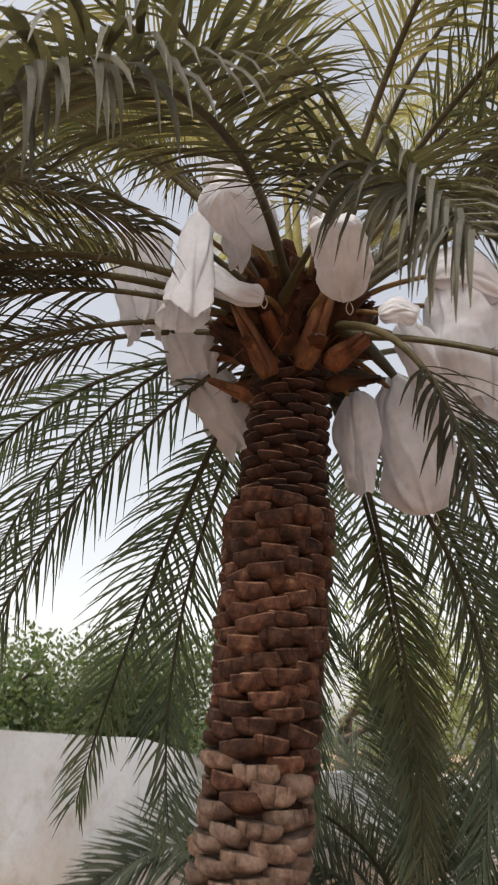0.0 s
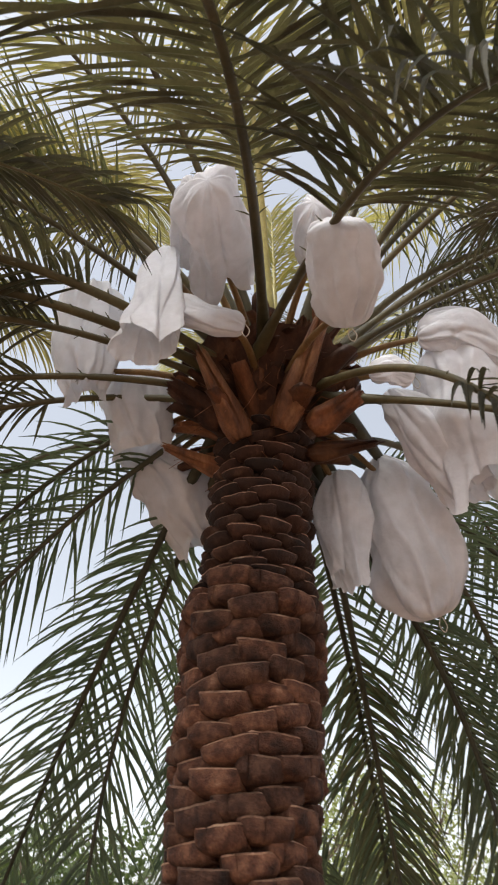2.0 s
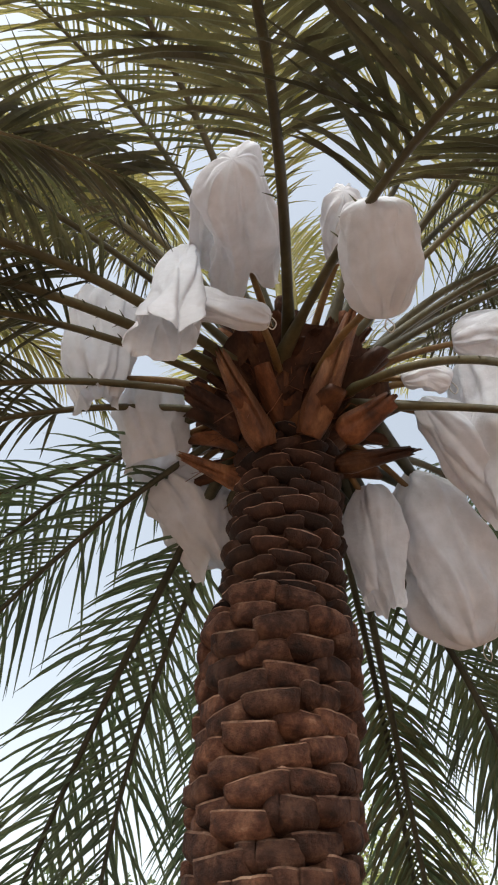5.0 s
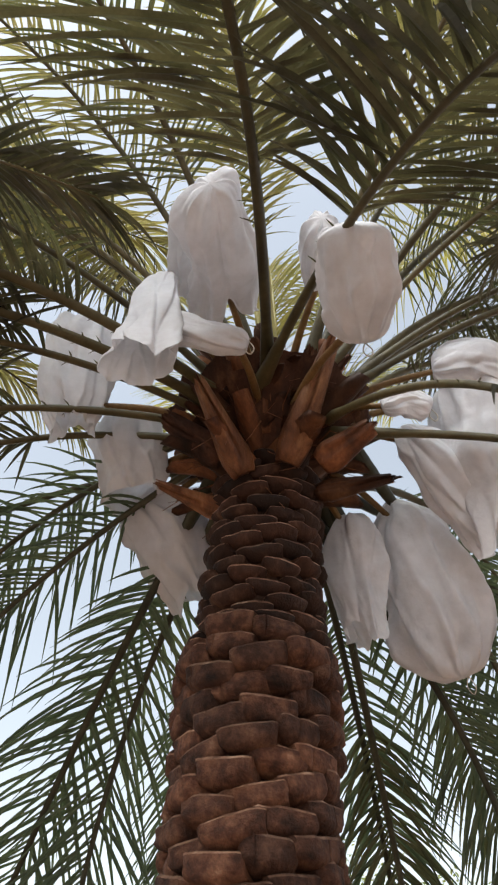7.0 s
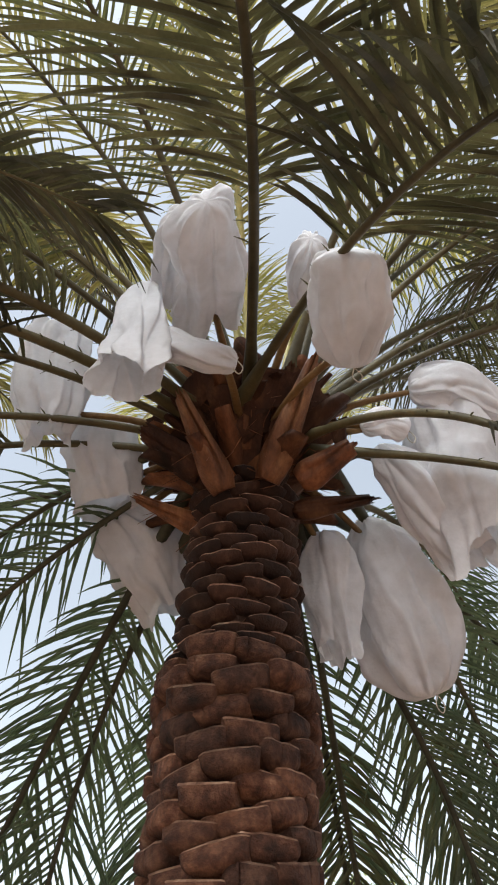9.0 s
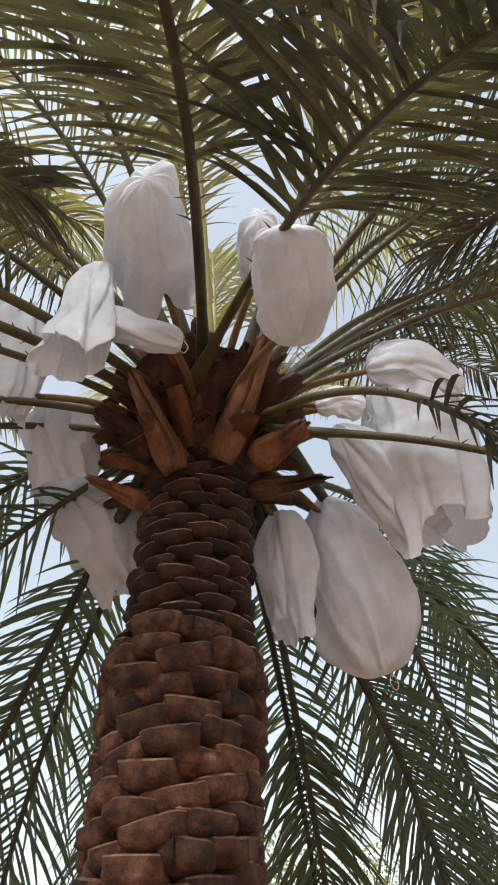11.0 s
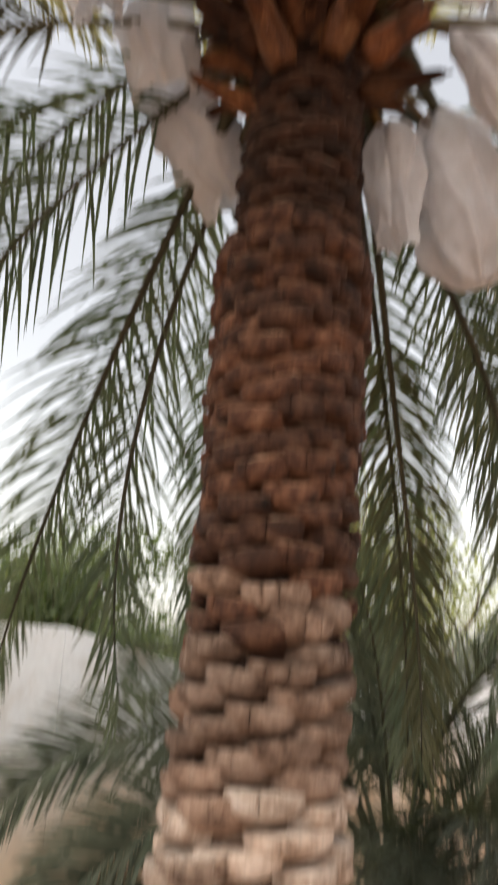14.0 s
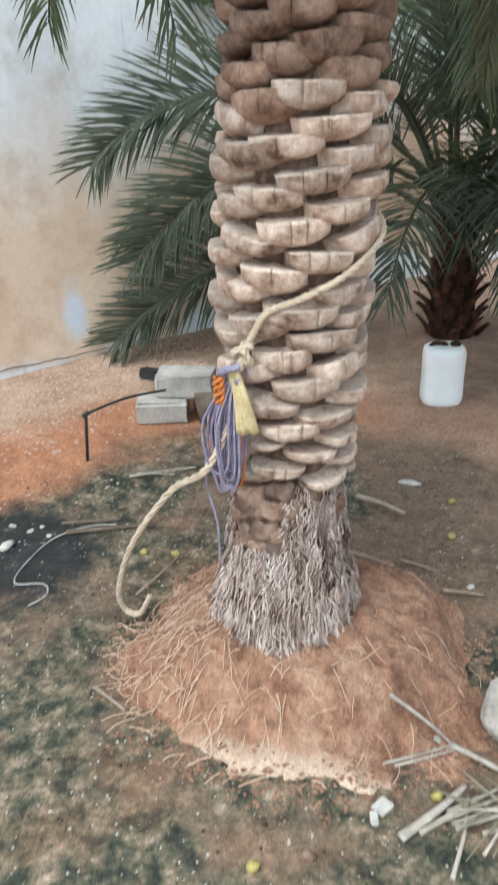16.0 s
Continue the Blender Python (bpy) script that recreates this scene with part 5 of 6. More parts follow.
def build_roots():
    """The skirt of short air roots, and loose root ends on the mound."""
    rng = random.Random(12)
    pieces = []
    for k in range(14000):
        az = rng.uniform(0, 2 * math.pi)
        z = 0.17 + 0.50 * rng.random() ** 0.9
        q = max(0, (0.66 - z) / 0.5)
        c = trunk_centre(z)
        if z > 0.47 + 0.07 * noise.noise((az * 2, 0, 3)) and -2.75 < math.atan2(math.sin(az), math.cos(az)) < -1.45:
            continue
        r = 0.127 + 0.078 * q ** 1.7 + rng.uniform(-0.012, 0.012) + 0.026 * noise.noise((math.cos(az) * 6, math.sin(az) * 6, z * 14))
        L = rng.uniform(0.008, 0.024) * (1 + 0.9 * q * q)
        p = Vector((c.x + r * math.cos(az), c.y + r * math.sin(az), z))
        o = Vector((math.cos(az), math.sin(az), 0))
        tn = Vector((-o.y, o.x, 0)) * (rng.gauss(0, 0.62) + 0.75 * noise.noise((math.cos(az) * 4, math.sin(az) * 4, z * 9 + 5)))
        m = p + (o * (0.55 + 0.35 * q) + tn + Vector((0, 0, -1))).normalized() * L * 0.55
        e = m + (o * (0.1 + 0.25 * q) + tn * 1.5 + Vector((0, 0, -1))).normalized() * L * 0.5
        rr = rng.uniform(0.0014, 0.0042)
        pieces.append(tube([p, m, e], [rr, rr, rr * 0.4], 3, caps=False))
    for k in range(1100):
        az = rng.uniform(0, 2 * math.pi)
        z = 0.17 + 0.17 * rng.random() ** 1.5
        c, o = trunk_centre(z), Vector((math.cos(az), math.sin(az), 0))
        p = Vector((c.x, c.y, z + 0.02)) + o * (0.185 + rng.uniform(-0.01, 0.014) - 0.10 * (z - 0.17))
        d = (o * rng.uniform(0.35, 1.0) + Vector((-o.y, o.x, 0)) * rng.gauss(0, 0.35) + Vector((0, 0, -1))).normalized()
        L, rr = rng.uniform(0.022, 0.055), rng.uniform(0.0018, 0.0038)
        pieces.append(tube([p, p + d * L * 0.6, p + d * L + Vector((0, 0, -0.008))], [rr, rr, rr * 0.6], 4))
    ring = [(0.10, 0.192), (0.2, 0.183), (0.3, 0.153), (0.4, 0.134), (0.5, 0.124), (0.60, 0.120), (0.64, 0.10)]
    v, f = tube([trunk_centre(z) for z, r in ring], [r for z, r in ring], 40, caps=False)
    part("root_core", mesh_of("root_core", v, f, ROOT_CORE), palm)
    for i, (az, z, r) in enumerate(((-123, 0.622, 0.036), (-85, 0.656, 0.030), (-94, 0.598, 0.034), (-143, 0.549, 0.034), (-141, 0.451, 0.030), (1, 0.441, 0.026), (-13, 0.575, 0.028), (-48, 0.64, 0.026), (-105, 0.535, 0.033), (-126, 0.51, 0.030), (-111, 0.588, 0.030), (-90, 0.525, 0.027), (-74, 0.605, 0.028), (-134, 0.585, 0.032), (-152, 0.62, 0.030), (-116, 0.470, 0.027))):
        c = trunk_centre(z)
        x, y = c.x + 0.119 * math.cos(radians(az)), c.y + 0.119 * math.sin(radians(az))
        bm = bmesh.new()
        bmesh.ops.create_icosphere(bm, subdivisions=3, radius=1.0)
        for vv in bm.verts:
            vv.co = Vector((vv.co.x * r * 1.25, vv.co.y * r * 0.9, max(-0.8, min(0.7, vv.co.z)) * r * 1.15)) * (1 + 0.45 * noise.noise(vv.co * 1.6 + Vector((i * 5, 0, 0))) + 0.16 * noise.noise(vv.co * 4))
        me = bpy.data.meshes.new("knob")
        bm.to_mesh(me)
        bm.free()
        me.materials.append(STUB_MID)
        me.polygons.foreach_set("use_smooth", [True] * len(me.polygons))
        part("stub_knob", me, palm, "worn round remnant of a leaf stub", at=Matrix.Translation((x, y, z)))
    v, f = merge(*pieces)
    part("root_skirt", mesh_of("root_skirt", v, f, ROOT), palm, "pale grey skirt of short air roots", kind="stuff")
    pieces = []
    for k in range(290):
        az = rng.gauss(3.45, 0.55) if k < 215 else rng.uniform(2.6, 6.6)
        r = rng.uniform(0.2, 0.5)
        x, y = -0.09 + r * math.cos(az) * 1.05, 2.54 + r * math.sin(az) * 0.85
        d = az + rng.gauss(0, 0.8)
        L = rng.uniform(0.025, 0.09)
        curl = rng.gauss(0, 5)
        pts = []
        for i in range(4):
            u = i / 3 * L
            xx, yy = x + u * math.cos(d + curl * u), y + u * math.sin(d + curl * u)
            pts.append((xx, yy, max(mound_height(xx, yy), 0) + ground_height(xx, yy) + 0.004 + 0.012 * math.sin(i) * rng.random()))
        pieces.append(tube(pts, rng.uniform(0.0008, 0.0018), 4, caps=False))
    v, f = merge(*pieces)
    ob = new("root_litter", mesh_of("root_litter", v, f, ROOT_RED))
    tagged(ob, "thin reddish root ends lying on the mound", "roots", kind="stuff")


ROOT_RED = rough_matter("red_roots", [(0.3, (0.46, 0.30, 0.20)), (0.7, (0.68, 0.51, 0.38))], 20, 0.9)
build_roots()


# ---- rope, skein ----
ROPE = rough_matter("pale_rope", [(0.3, (0.50, 0.40, 0.29)), (0.7, (0.72, 0.61, 0.47))], 40, 0.9, None, 200, 0.002)
PURPLE = rough_matter("purple_cord", [(0.3, (0.17, 0.15, 0.22)), (0.7, (0.36, 0.33, 0.43))], 30, 0.9, None, 200, 0.001)
ORANGE = rough_matter("orange_cord", [(0.3, (0.48, 0.14, 0.03)), (0.7, (0.68, 0.25, 0.06))], 30, 0.9, None, 200, 0.001)
YELLOW = rough_matter("yellow_cloth", [(0.3, (0.50, 0.40, 0.20)), (0.7, (0.70, 0.60, 0.36))], 25, 0.9, None, 120, 0.003)


def twisted(points, r, n):
    """A three-strand laid rope."""
    base = glide(points, n)
    out = []
    for s in range(3):
        pts, side = [], None
        for i, p in enumerate(base):
            d = (base[min(i + 1, n - 1)] - base[max(i - 1, 0)]).normalized()
            side = d.orthogonal().normalized() if side is None else (side - d * side.dot(d)).normalized()
            a = i * 0.55 + s * 2.094
            pts.append(p + (side * math.cos(a) + d.cross(side) * math.sin(a)) * r * 0.55)
        out.append(tube(pts, r * 0.62, 6))
    return merge(*out)


def ropes():
    rope = thing("rope", "pale laid rope tied round the palm trunk", "rope")
    pts = []
    for a, z in ((-111, 1.045), (-104, 1.09), (-95, 1.135), (-75, 1.165), (-50, 1.20), (-25, 1.24), (-4, 1.275), (14, 1.315), (45, 1.32), (120, 1.18), (180, 1.08), (225, 1.05), (249, 1.045)):
        c = trunk_centre(z)
        r = trunk_radius(z) + (0.060 if a < 10 else 0.034)
        pts.append((c.x + r * math.cos(radians(a)), c.y + r * math.sin(radians(a)), z))
    v, f = twisted(pts, 0.0070, 220)
    part("loop", mesh_of("rope_loop", v, f, ROPE), rope)
    k = Vector(pts[0])
    v, f = twisted([k, k + Vector((-0.012, -0.02, -0.05)), k + Vector((-0.02, -0.015, -0.12)), (-0.245, 2.36, 0.76), (-0.385, 2.46, 0.62), (-0.55, 2.54, 0.38), (-0.645, 2.60, 0.16), (-0.655, 2.63, 0.05), (-0.605, 2.635, 0.03), (-0.60, 2.72, 0.035)], 0.0085, 170)
    part("tail", mesh_of("rope_tail", v, f, ROPE), rope)
    v, f = twisted([k + Vector((0.02, -0.012, 0.012)), k + Vector((-0.02, -0.02, 0.0)), k + Vector((-0.022, 0.0, -0.02)), k + Vector((0.016, -0.022, -0.022)), k + Vector((0.0, -0.03, 0.008))], 0.0075, 40)
    part("knot", mesh_of("rope_knot", v, f, ROPE), rope)

    sk = thing("cord_skein", "bundle of purple and orange cord hanging from the rope", "cord")
    rng = random.Random(6)
    top = k + Vector((-0.022, -0.025, -0.045))
    cords = {"purple": [], "orange": []}
    for i in range(40):
        w = rng.uniform(0.006, 0.036)
        dz = rng.uniform(0.22, 0.31)
        ox, oy = rng.gauss(-0.022, 0.012), rng.gauss(0, 0.012)
        p = [top + Vector((rng.gauss(0, 0.006), rng.gauss(0, 0.006), 0)), top + Vector((ox - w, oy, -dz * 0.45)), top + Vector((ox - w * 0.8, oy, -dz * 0.9)), top + Vector((ox, oy, -dz)),
             top + Vector((ox + w * 0.8, oy, -dz * 0.9)), top + Vector((ox + w, oy, -dz * 0.45)), top + Vector((rng.gauss(0.006, 0.006), rng.gauss(0, 0.006), 0))]
        cords["orange" if i % 6 == 0 else "purple"].append(tube(glide(p, 26), 0.0034, 5))
    for key, mat in (("purple", PURPLE), ("orange", ORANGE)):
        v, f = merge(*cords[key])
        part(key + "_cord", mesh_of(key + "_cord", v, f, mat), sk, key + " cord loops", kind="stuff")
    v, f = merge(*[tube(glide([top + Vector((-0.030 + 0.012 * math.sin(a * 2.2 + c), -0.014 + 0.012 * math.cos(a * 2.2 + c), -0.008 - 0.016 * a)) for a in (0, 1, 2, 3, 4)], 20), 0.0045, 5) for c in (0, 2, 4)])
    part("orange_wrap", mesh_of("orange_wrap", v, f, ORANGE), sk, "orange cord wrapped round the bundle")
    v, f = merge(*[tube(glide([top + Vector((0.004 * c, -0.012, 0.012)), top + Vector((0.022 + 0.006 * c, -0.025 - 0.003 * c, -0.05)), top + Vector((0.034 + 0.008 * c, -0.022 + 0.003 * c, -0.13 - 0.005 * (c % 3)))], 10), [0.006 + 0.0006 * i for i in range(10)], 6, 0.6) for c in (-2, -1, 0, 1, 2)])
    part("yellow_rag", mesh_of("yellow_rag", v, f, YELLOW), sk, "pale yellow cloth strip")
    v, f = merge(tube(glide([top + Vector((0.02, -0.02, 0.02)), top + Vector((-0.02, -0.03, 0.01)), top + Vector((-0.015, 0.0, -0.01)), top + Vector((0.02, -0.025, -0.015))], 18), 0.009, 6))
    part("purple_wrap", mesh_of("purple_wrap", v, f, PURPLE), sk)
    v, f = tube(glide([top + Vector((-0.075, 0, -0.2)), top + Vector((-0.085, 0.01, -0.30)), top + Vector((-0.062, 0.01, -0.42)), top + Vector((-0.062, 0.005, -0.54))], 20), 0.0030, 5)
    part("hanging_end", mesh_of("hanging_end", v, f, PURPLE), sk)


ropes()


# ---- blocks, pipe, litter ----
CONCRETE = rough_matter("grey_concrete", [(0.3, (0.32, 0.295, 0.265)), (0.7, (0.52, 0.485, 0.44))], 12, 0.95, None, 90, 0.006)
BLACK = rough_matter("black_pipe", [(0.3, (0.02, 0.02, 0.02)), (0.7, (0.05, 0.048, 0.045))], 8, 0.6)
STICK = rough_matter("dry_stick", [(0.3, (0.20, 0.15, 0.11)), (0.7, (0.42, 0.35, 0.27))], 14, 0.9, None, 90, 0.002)
PALE = rough_matter("pale_chip", [(0.3, (0.34, 0.32, 0.29)), (0.7, (0.55, 0.53, 0.49))], 14, 0.9)
STONE = rough_matter("pale_stone", [(0.3, (0.30, 0.265, 0.23)), (0.55, (0.50, 0.46, 0.41)), (0.75, (0.66, 0.62, 0.57))], 14, 0.9, None, 60, 0.014)
PAPER = rough_matter("crumpled_paper", [(0.3, (0.36, 0.34, 0.30)), (0.7, (0.60, 0.57, 0.52))], 30, 0.8, None, 70, 0.006)
DATE = rough_matter("yellow_date", [(0.3, (0.30, 0.24, 0.07)), (0.7, (0.44, 0.38, 0.13))], 12, 0.4)


def gz(x, y):
    return max(ground_height(x, y), mound_height(x, y) + ground_height(x, y))


def bevelled_box(name, size, mat, bevel, seed=0, hollow=False):
    bm = bmesh.new()
    bmesh.ops.create_cube(bm, size=1.0)
    bmesh.ops.scale(bm, vec=size, verts=bm.verts)
    if hollow:
        # two cells open along y
        ends = [f for f in bm.faces if abs(f.normal.x) > 0.9]
        r = bmesh.ops.inset_individual(bm, faces=ends, thickness=min(size[1:]) * 0.2)
        for f in ends:
            bmesh.ops.translate(bm, verts=f.verts, vec=f.normal * -size[0] * 0.3)
    bmesh.ops.bevel(bm, geom=[e for e in bm.edges if e.calc_length() > min(size) * 0.7], offset=bevel, segments=2, affect="EDGES")
    rng = random.Random(seed)
    for v in bm.verts:
        v.co += Vector((rng.uniform(-1, 1), rng.uniform(-1, 1), rng.uniform(-1, 1))) * bevel * 0.35
    me = bpy.data.meshes.new(name)
    bm.to_mesh(me)
    bm.free()
    me.materials.append(mat)
    return me


def blocks():
    for i, (x, y, z, rz) in enumerate(((-0.915, 4.07, 0.168, 8), (-1.015, 4.00, 0.052, 14))):
        b = thing("concrete_block", "grey hollow concrete block lying on the soil", "block", group="concrete blocks", at=pose(x, y, z + ground_height(x, y), 0, 0, rz))
        part("body", bevelled_box("block", (0.30 if i == 0 else 0.27, 0.16, 0.118), CONCRETE, 0.015, i, True), b)
    b = thing("dark_log", "dark charred log end beside the concrete block", "log", at=pose(-0.78, 4.00, 0.07 + ground_height(-0.78, 4.00), 0, 0, 20))
    v, f = tube([(-0.06, 0, 0), (0.0, 0.01, 0.005), (0.08, 0, 0)], [0.075, 0.08, 0.07], 12)
    part("wood", mesh_of("log", v, f, BARK), b)
    b = thing("black_box", "small black plastic piece on the ground", "plastic piece", at=pose(-1.255, 4.46, 0.03 + ground_height(-1.255, 4.46), 0, 0, -12))
    part("body", bevelled_box("black_piece", (0.13, 0.07, 0.06), BLACK, 0.01, 3), b)
    p = thing("irrigation_pipe", "thin black irrigation pipe on a short riser", "pipe")
    g = ground_height(-1.2, 3.52)
    v, f = tube([(-1.205, 3.525, g - 0.03), (-1.19, 3.525, g + 0.12), (-1.178, 3.525, g + 0.228)], 0.0075, 8)
    part("riser", mesh_of("riser", v, f, BLACK), p)
    v, f = tube(glide([(-1.178, 3.525, g + 0.228), (-1.09, 3.70, g + 0.225), (-1.02, 3.83, g + 0.205), (-0.965, 3.92, g + 0.185)], 14), 0.0065, 8)
    part("hose", mesh_of("hose", v, f, BLACK), p)
    v, f = tube([(-1.185, 3.51, g + 0.222), (-1.171, 3.54, g + 0.23)], 0.011, 8)
    part("elbow", mesh_of("elbow", v, f, BLACK), p)


blocks()


def stick(a, b, r, mat=STICK, name="stick", label="dry pale stick lying on the ground", bow=0.01, up=0.012):
    a3, b3 = Vector((*a, gz(*a) + up)), Vector((*b, gz(*b) + up))
    m = a3.lerp(b3, 0.5) + Vector((bow, -bow, 0.01))
    t = thing(name, label, "stick", group="sticks on the ground")
    v, f = tube(glide([a3, m, b3], 10), [r * (1 - 0.05 * i) for i in range(10)], 6)
    part("wood", mesh_of(name, v, f, mat), t)


BLEACHED = rough_matter("bleached_stem", [(0.3, (0.24, 0.205, 0.17)), (0.7, (0.50, 0.45, 0.385))], 16, 0.9, (1, 1, 1), 110, 0.002)
stick((-0.011, 3.50), (0.186, 3.40), 0.013, up=0.03)
stick((0.003, 3.036), (0.178, 2.977), 0.011)
stick((-0.664, 2.747), (-0.592, 3.0), 0.004)
stick((-0.983, 3.47), (-0.726, 3.60), 0.007, BLEACHED)
stick((-0.96, 3.50), (-0.80, 3.53), 0.005, BLEACHED)
stick((-1.071, 3.046), (-0.788, 3.147), 0.010, BARK)
stick((-1.12, 3.10), (-0.90, 3.17), 0.007, BARK)
stick((0.191, 3.107), (0.33, 3.064), 0.006)
stick((0.34, 2.97), (0.469, 2.972), 0.008)
stick((-0.62, 2.32), (-0.50, 2.26), 0.005)
# bleached remains of an old frond at the edge of the basin
for a, b, r in (((0.211, 2.356), (0.385, 2.325), 0.006), ((0.375, 2.328), (0.55, 2.265), 0.009), ((0.21, 2.24), (0.379, 2.328), 0.004), ((0.24, 2.25), (0.39, 2.315), 0.004), ((0.269, 2.048), (0.413, 2.226), 0.013), ((0.31, 2.07), (0.44, 2.20), 0.009),
                ((0.372, 2.12), (0.53, 2.245), 0.006), ((0.382, 2.11), (0.54, 2.225), 0.005), ((0.37, 2.14), (0.52, 2.265), 0.005), ((0.39, 2.10), (0.55, 2.20), 0.007), ((0.385, 1.975), (0.42, 2.20), 0.006), ((0.452, 2.046), (0.50, 2.17), 0.005), ((0.45, 2.10), (0.56, 2.16), 0.006)):
    stick(a, b, r, BLEACHED, "frond_stem", "bleached grey stem of an old palm frond on the ground", 0.006)
frond(thing("fallen_frond", "dry bleached palm frond lying on the ground", "palm frond"), (0.72, 2.19, 0.035), -170, 3, 6, 0.33, 0, LEAF_DRY, BLEACHED, 0.17, 0.007, 300, 0.05, stem_r=0.006, fall=0.1, lift=0.03, step=0.03)
wire = thing("white_cord", "thin white cord lying loose on dark soil", "cord")
v, f = tube([Vector((p.x, p.y, gz(p.x, p.y) + 0.012)) for p in glide([(-0.90, 3.13, 0), (-1.0, 3.10, 0), (-1.10, 3.0, 0), (-1.12, 2.82, 0), (-1.10, 2.71, 0), (-1.0, 2.73, 0), (-0.965, 2.68, 0), (-0.995, 2.61, 0)], 50)], 0.0026, 5)
part("cord", mesh_of("white_cord", v, f, PALE), wire)


def lump(name, x, y, size, mat, label, category, seed, group="", sink=0.2):
    rng = random.Random(seed)
    bm = bmesh.new()
    bmesh.ops.create_icosphere(bm, subdivisions=3 if max(size) > 0.05 else 2, radius=1.0)
    for vv in bm.verts:
        q = vv.co.copy()
        w = 1 + 0.34 * noise.noise(q * 1.5 + Vector((seed, 0, 0))) + 0.10 * noise.noise(q * 4 + Vector((0, seed, 0)))
        vv.co = Vector((q.x * size[0], q.y * size[1], q.z * size[2])) * w
    me = bpy.data.meshes.new(name)
    bm.to_mesh(me)
    bm.free()
    me.materials.append(mat)
    me.polygons.foreach_set("use_smooth", [True] * len(me.polygons))
    ob = new(name, me)
    ob.matrix_basis = pose(x, y, gz(x, y) + size[2] * (1 - sink), 0, 0, rng.uniform(0, 360))
    return tagged(ob, label, category, group)


def scrap(x, y, size, seed):
    ob = new("tile_scrap", bevelled_box("tile_scrap", size, PALE, 0.0025, seed))
    ob.matrix_basis = pose(x, y, gz(x, y) + size[2] * 0.6, 4, 3, seed * 47)
    tagged(ob, "pale broken scrap lying on the mossy ground", "scrap", "scraps on the ground")


lump("rock", 0.545, 2.425, (0.115, 0.10, 0.085), STONE, "pale rough rock at the edge of the mound", "rock", 3)
lump("rock", 0.565, 2.30, (0.07, 0.06, 0.04), STONE, "small pale stone beside the rock", "rock", 8)
scrap(0.221, 2.125, (0.046, 0.038, 0.008), 5)
scrap(0.205, 2.088, (0.036, 0.018, 0.008), 6)
for i, (x, y, size) in enumerate(((0.186, 3.674, (0.048, 0.018, 0.012)), (-1.25, 2.911, (0.034, 0.024, 0.012)), (-1.30, 3.04, (0.016, 0.010, 0.006)), (-1.22, 3.03, (0.015, 0.011, 0.005)), (-1.135, 3.02, (0.012, 0.010, 0.005)), (-1.19, 3.07, (0.010, 0.009, 0.005)), (0.341, 2.348, (0.012, 0.010, 0.008)), (0.429, 3.013, (0.014, 0.010, 0.009)))):
    lump("paper_scrap", x, y, size, PAPER, "crumpled pale paper scrap on the damp soil", "scrap", 50 + i, "scraps on the ground")
lump("date_stalk", 0.073, 1.952, (0.018, 0.014, 0.014), STUB_MID, "tan woody stalk end on the ground", "stalk", 61)
for i, (x, y) in enumerate(((-0.728, 2.986), (-0.612, 3.0), (0.362, 3.30), (-0.043, 1.901), (0.347, 2.182), (0.36, 3.549))):
    lump("fallen_date", x, y, (0.016, 0.013, 0.012), DATE, "yellow unripe date fallen on the ground", "date fruit", 30 + i, "fallen dates")


RED_SOIL = rough_matter("red_crumbs", [(0.3, (0.15, 0.075, 0.045)), (0.7, (0.34, 0.20, 0.13))], 30, 0.95, None, 120, 0.003)
MOSS = rough_matter("moss", [(0.3, (0.012, 0.016, 0.010)), (0.6, (0.045, 0.055, 0.032)), (0.8, (0.10, 0.11, 0.065))], 30, 0.95, None, 120, 0.003)


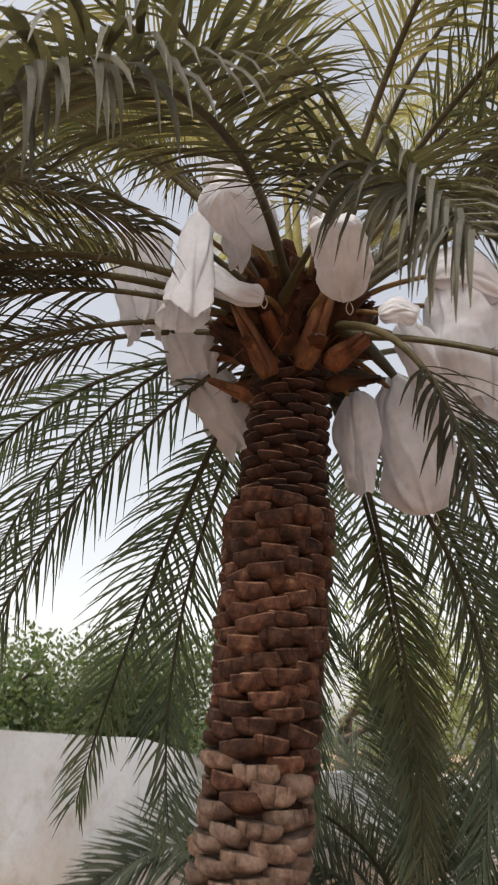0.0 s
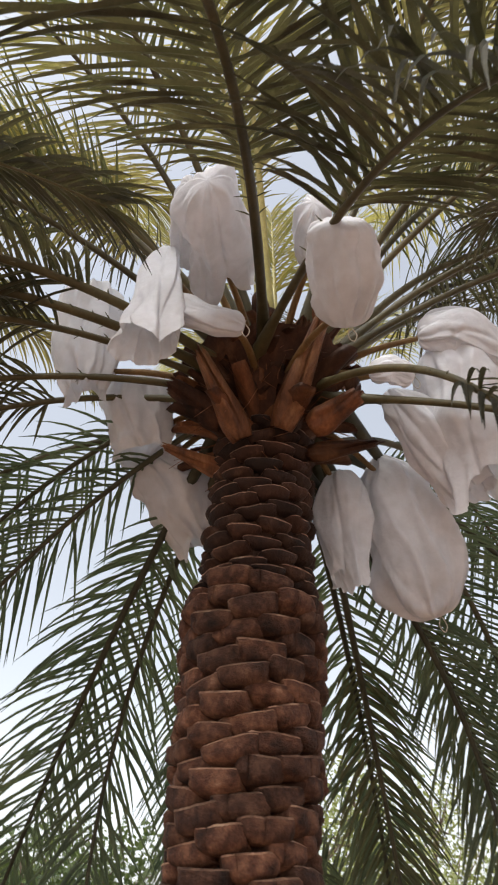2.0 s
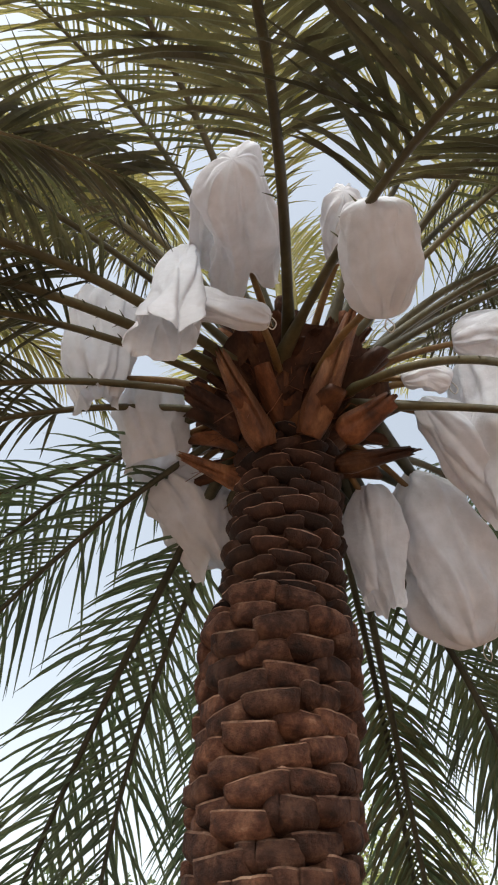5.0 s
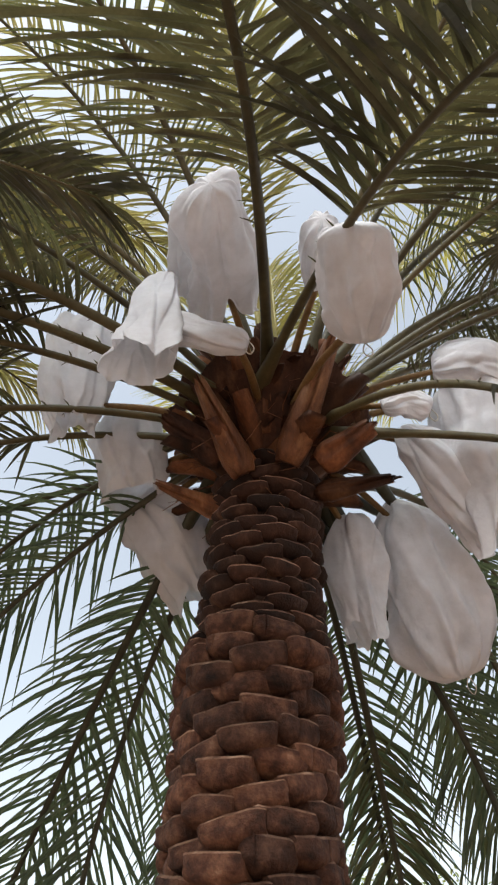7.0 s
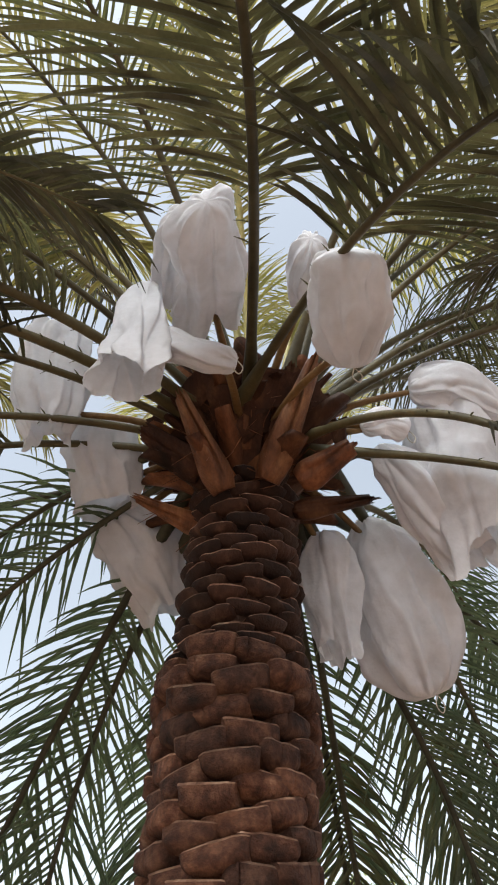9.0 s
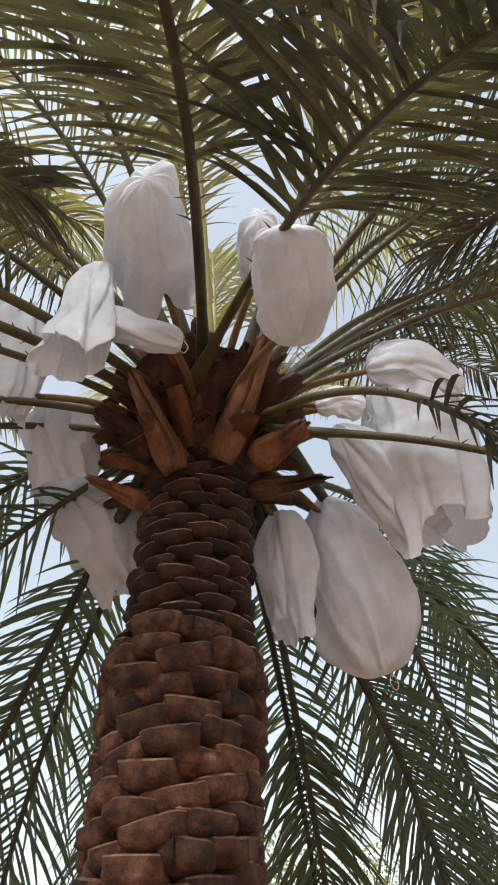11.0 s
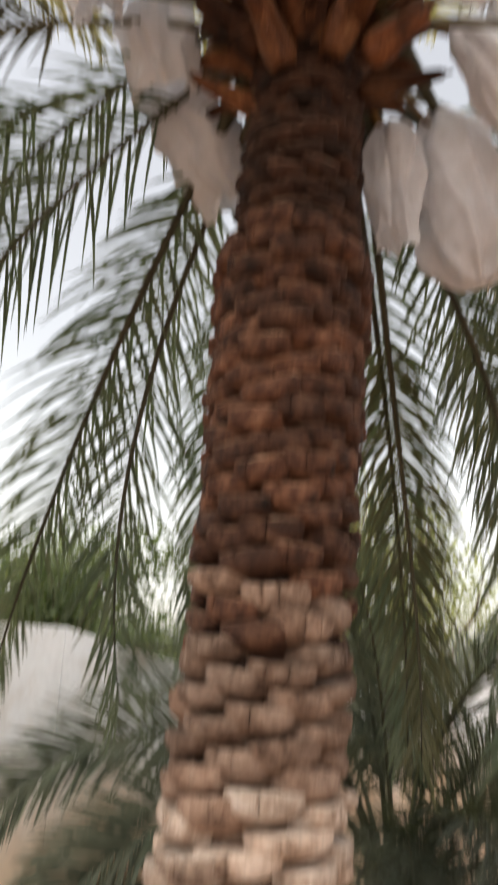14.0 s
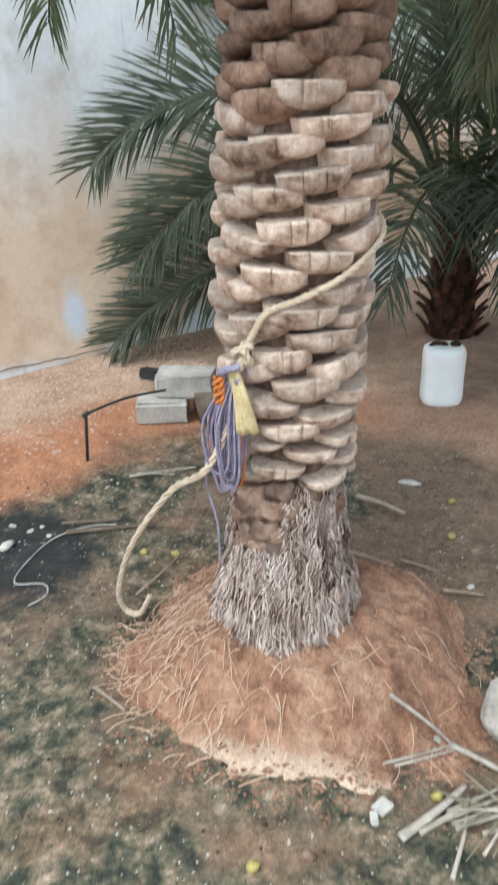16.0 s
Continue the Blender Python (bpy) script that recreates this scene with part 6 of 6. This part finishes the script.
def litter():
    """Gravel by the wall, and pale chips and crumbs in the basin."""
    rng = random.Random(21)
    for name, label, mat, n, where, size in (("gravel", "fine pale gravel spread along the wall foot", GRAVEL, 6000, "wall", (0.006, 0.022)), ("chips", "white chips and crumbs scattered on the basin floor", PALE, 4200, "basin", (0.002, 0.009)), ("soil_crumbs", "dark soil crumbs on the basin floor", FIBRE, 1500, "basin", (0.004, 0.012)),
                                             ("moss", "dark green moss tufts on the damp basin floor", MOSS, 9000, "tufts", (0.006, 0.020)), ("mound_crumbs", "reddish soil crumbs round the mound", RED_SOIL, 3000, "mound", (0.004, 0.016))):
        verts, faces = [], []
        for _ in range(n):
            if where == "wall":
                x = rng.uniform(-2.6, -0.7)
                y = wall_at(x) - abs(rng.gauss(0.1, 0.75)) - 0.05
            elif where == "mound":
                a, r = rng.uniform(0, 6.28), rng.gauss(1.0, 0.10)
                x, y = -0.075 + 0.53 * r * math.cos(a), 2.56 + (0.44 if math.sin(a) < 0 else 0.58) * r * math.sin(a)
            else:
                a, r = rng.uniform(0, 6.28), 1.5 * math.sqrt(rng.random())
                x, y = -0.1 + r * math.cos(a), 2.55 + r * math.sin(a)
                if mound_height(x, y) > 0:
                    continue
                if where == "tufts" and x > -0.15 and y > 3.12 and rng.random() < 0.93:
                    continue
                if where == "tufts" and noise.noise((x * 4, y * 4, 11)) + 0.6 * noise.noise((x * 13, y * 13, 4)) < 0.12:
                    continue
            z, s = gz(x, y) - (0.004 if where == "tufts" else 0), rng.uniform(*size) * rng.random() ** 0.5
            o = len(verts)
            for dx, dy, dz in ((1, 0, 0), (0, 0.8, 0), (-1, 0, 0), (0, -0.8, 0), (0, 0, 0.6), (0, 0, -0.4)):
                verts.append((x + s * (dx + rng.uniform(-0.3, 0.3)) * 0.7, y + s * (dy + rng.uniform(-0.3, 0.3)) * 0.7, z + s * (dz + rng.uniform(-0.15, 0.15)) * 0.8))
            faces += [(o + a, o + (a + 1) % 4, o + 4) for a in range(4)] + [(o + (a + 1) % 4, o + a, o + 5) for a in range(4)]
        ob = new(name, mesh_of(name, verts, faces, mat, False))
        tagged(ob, label, "litter", kind="stuff")


litter()
build_stubs()
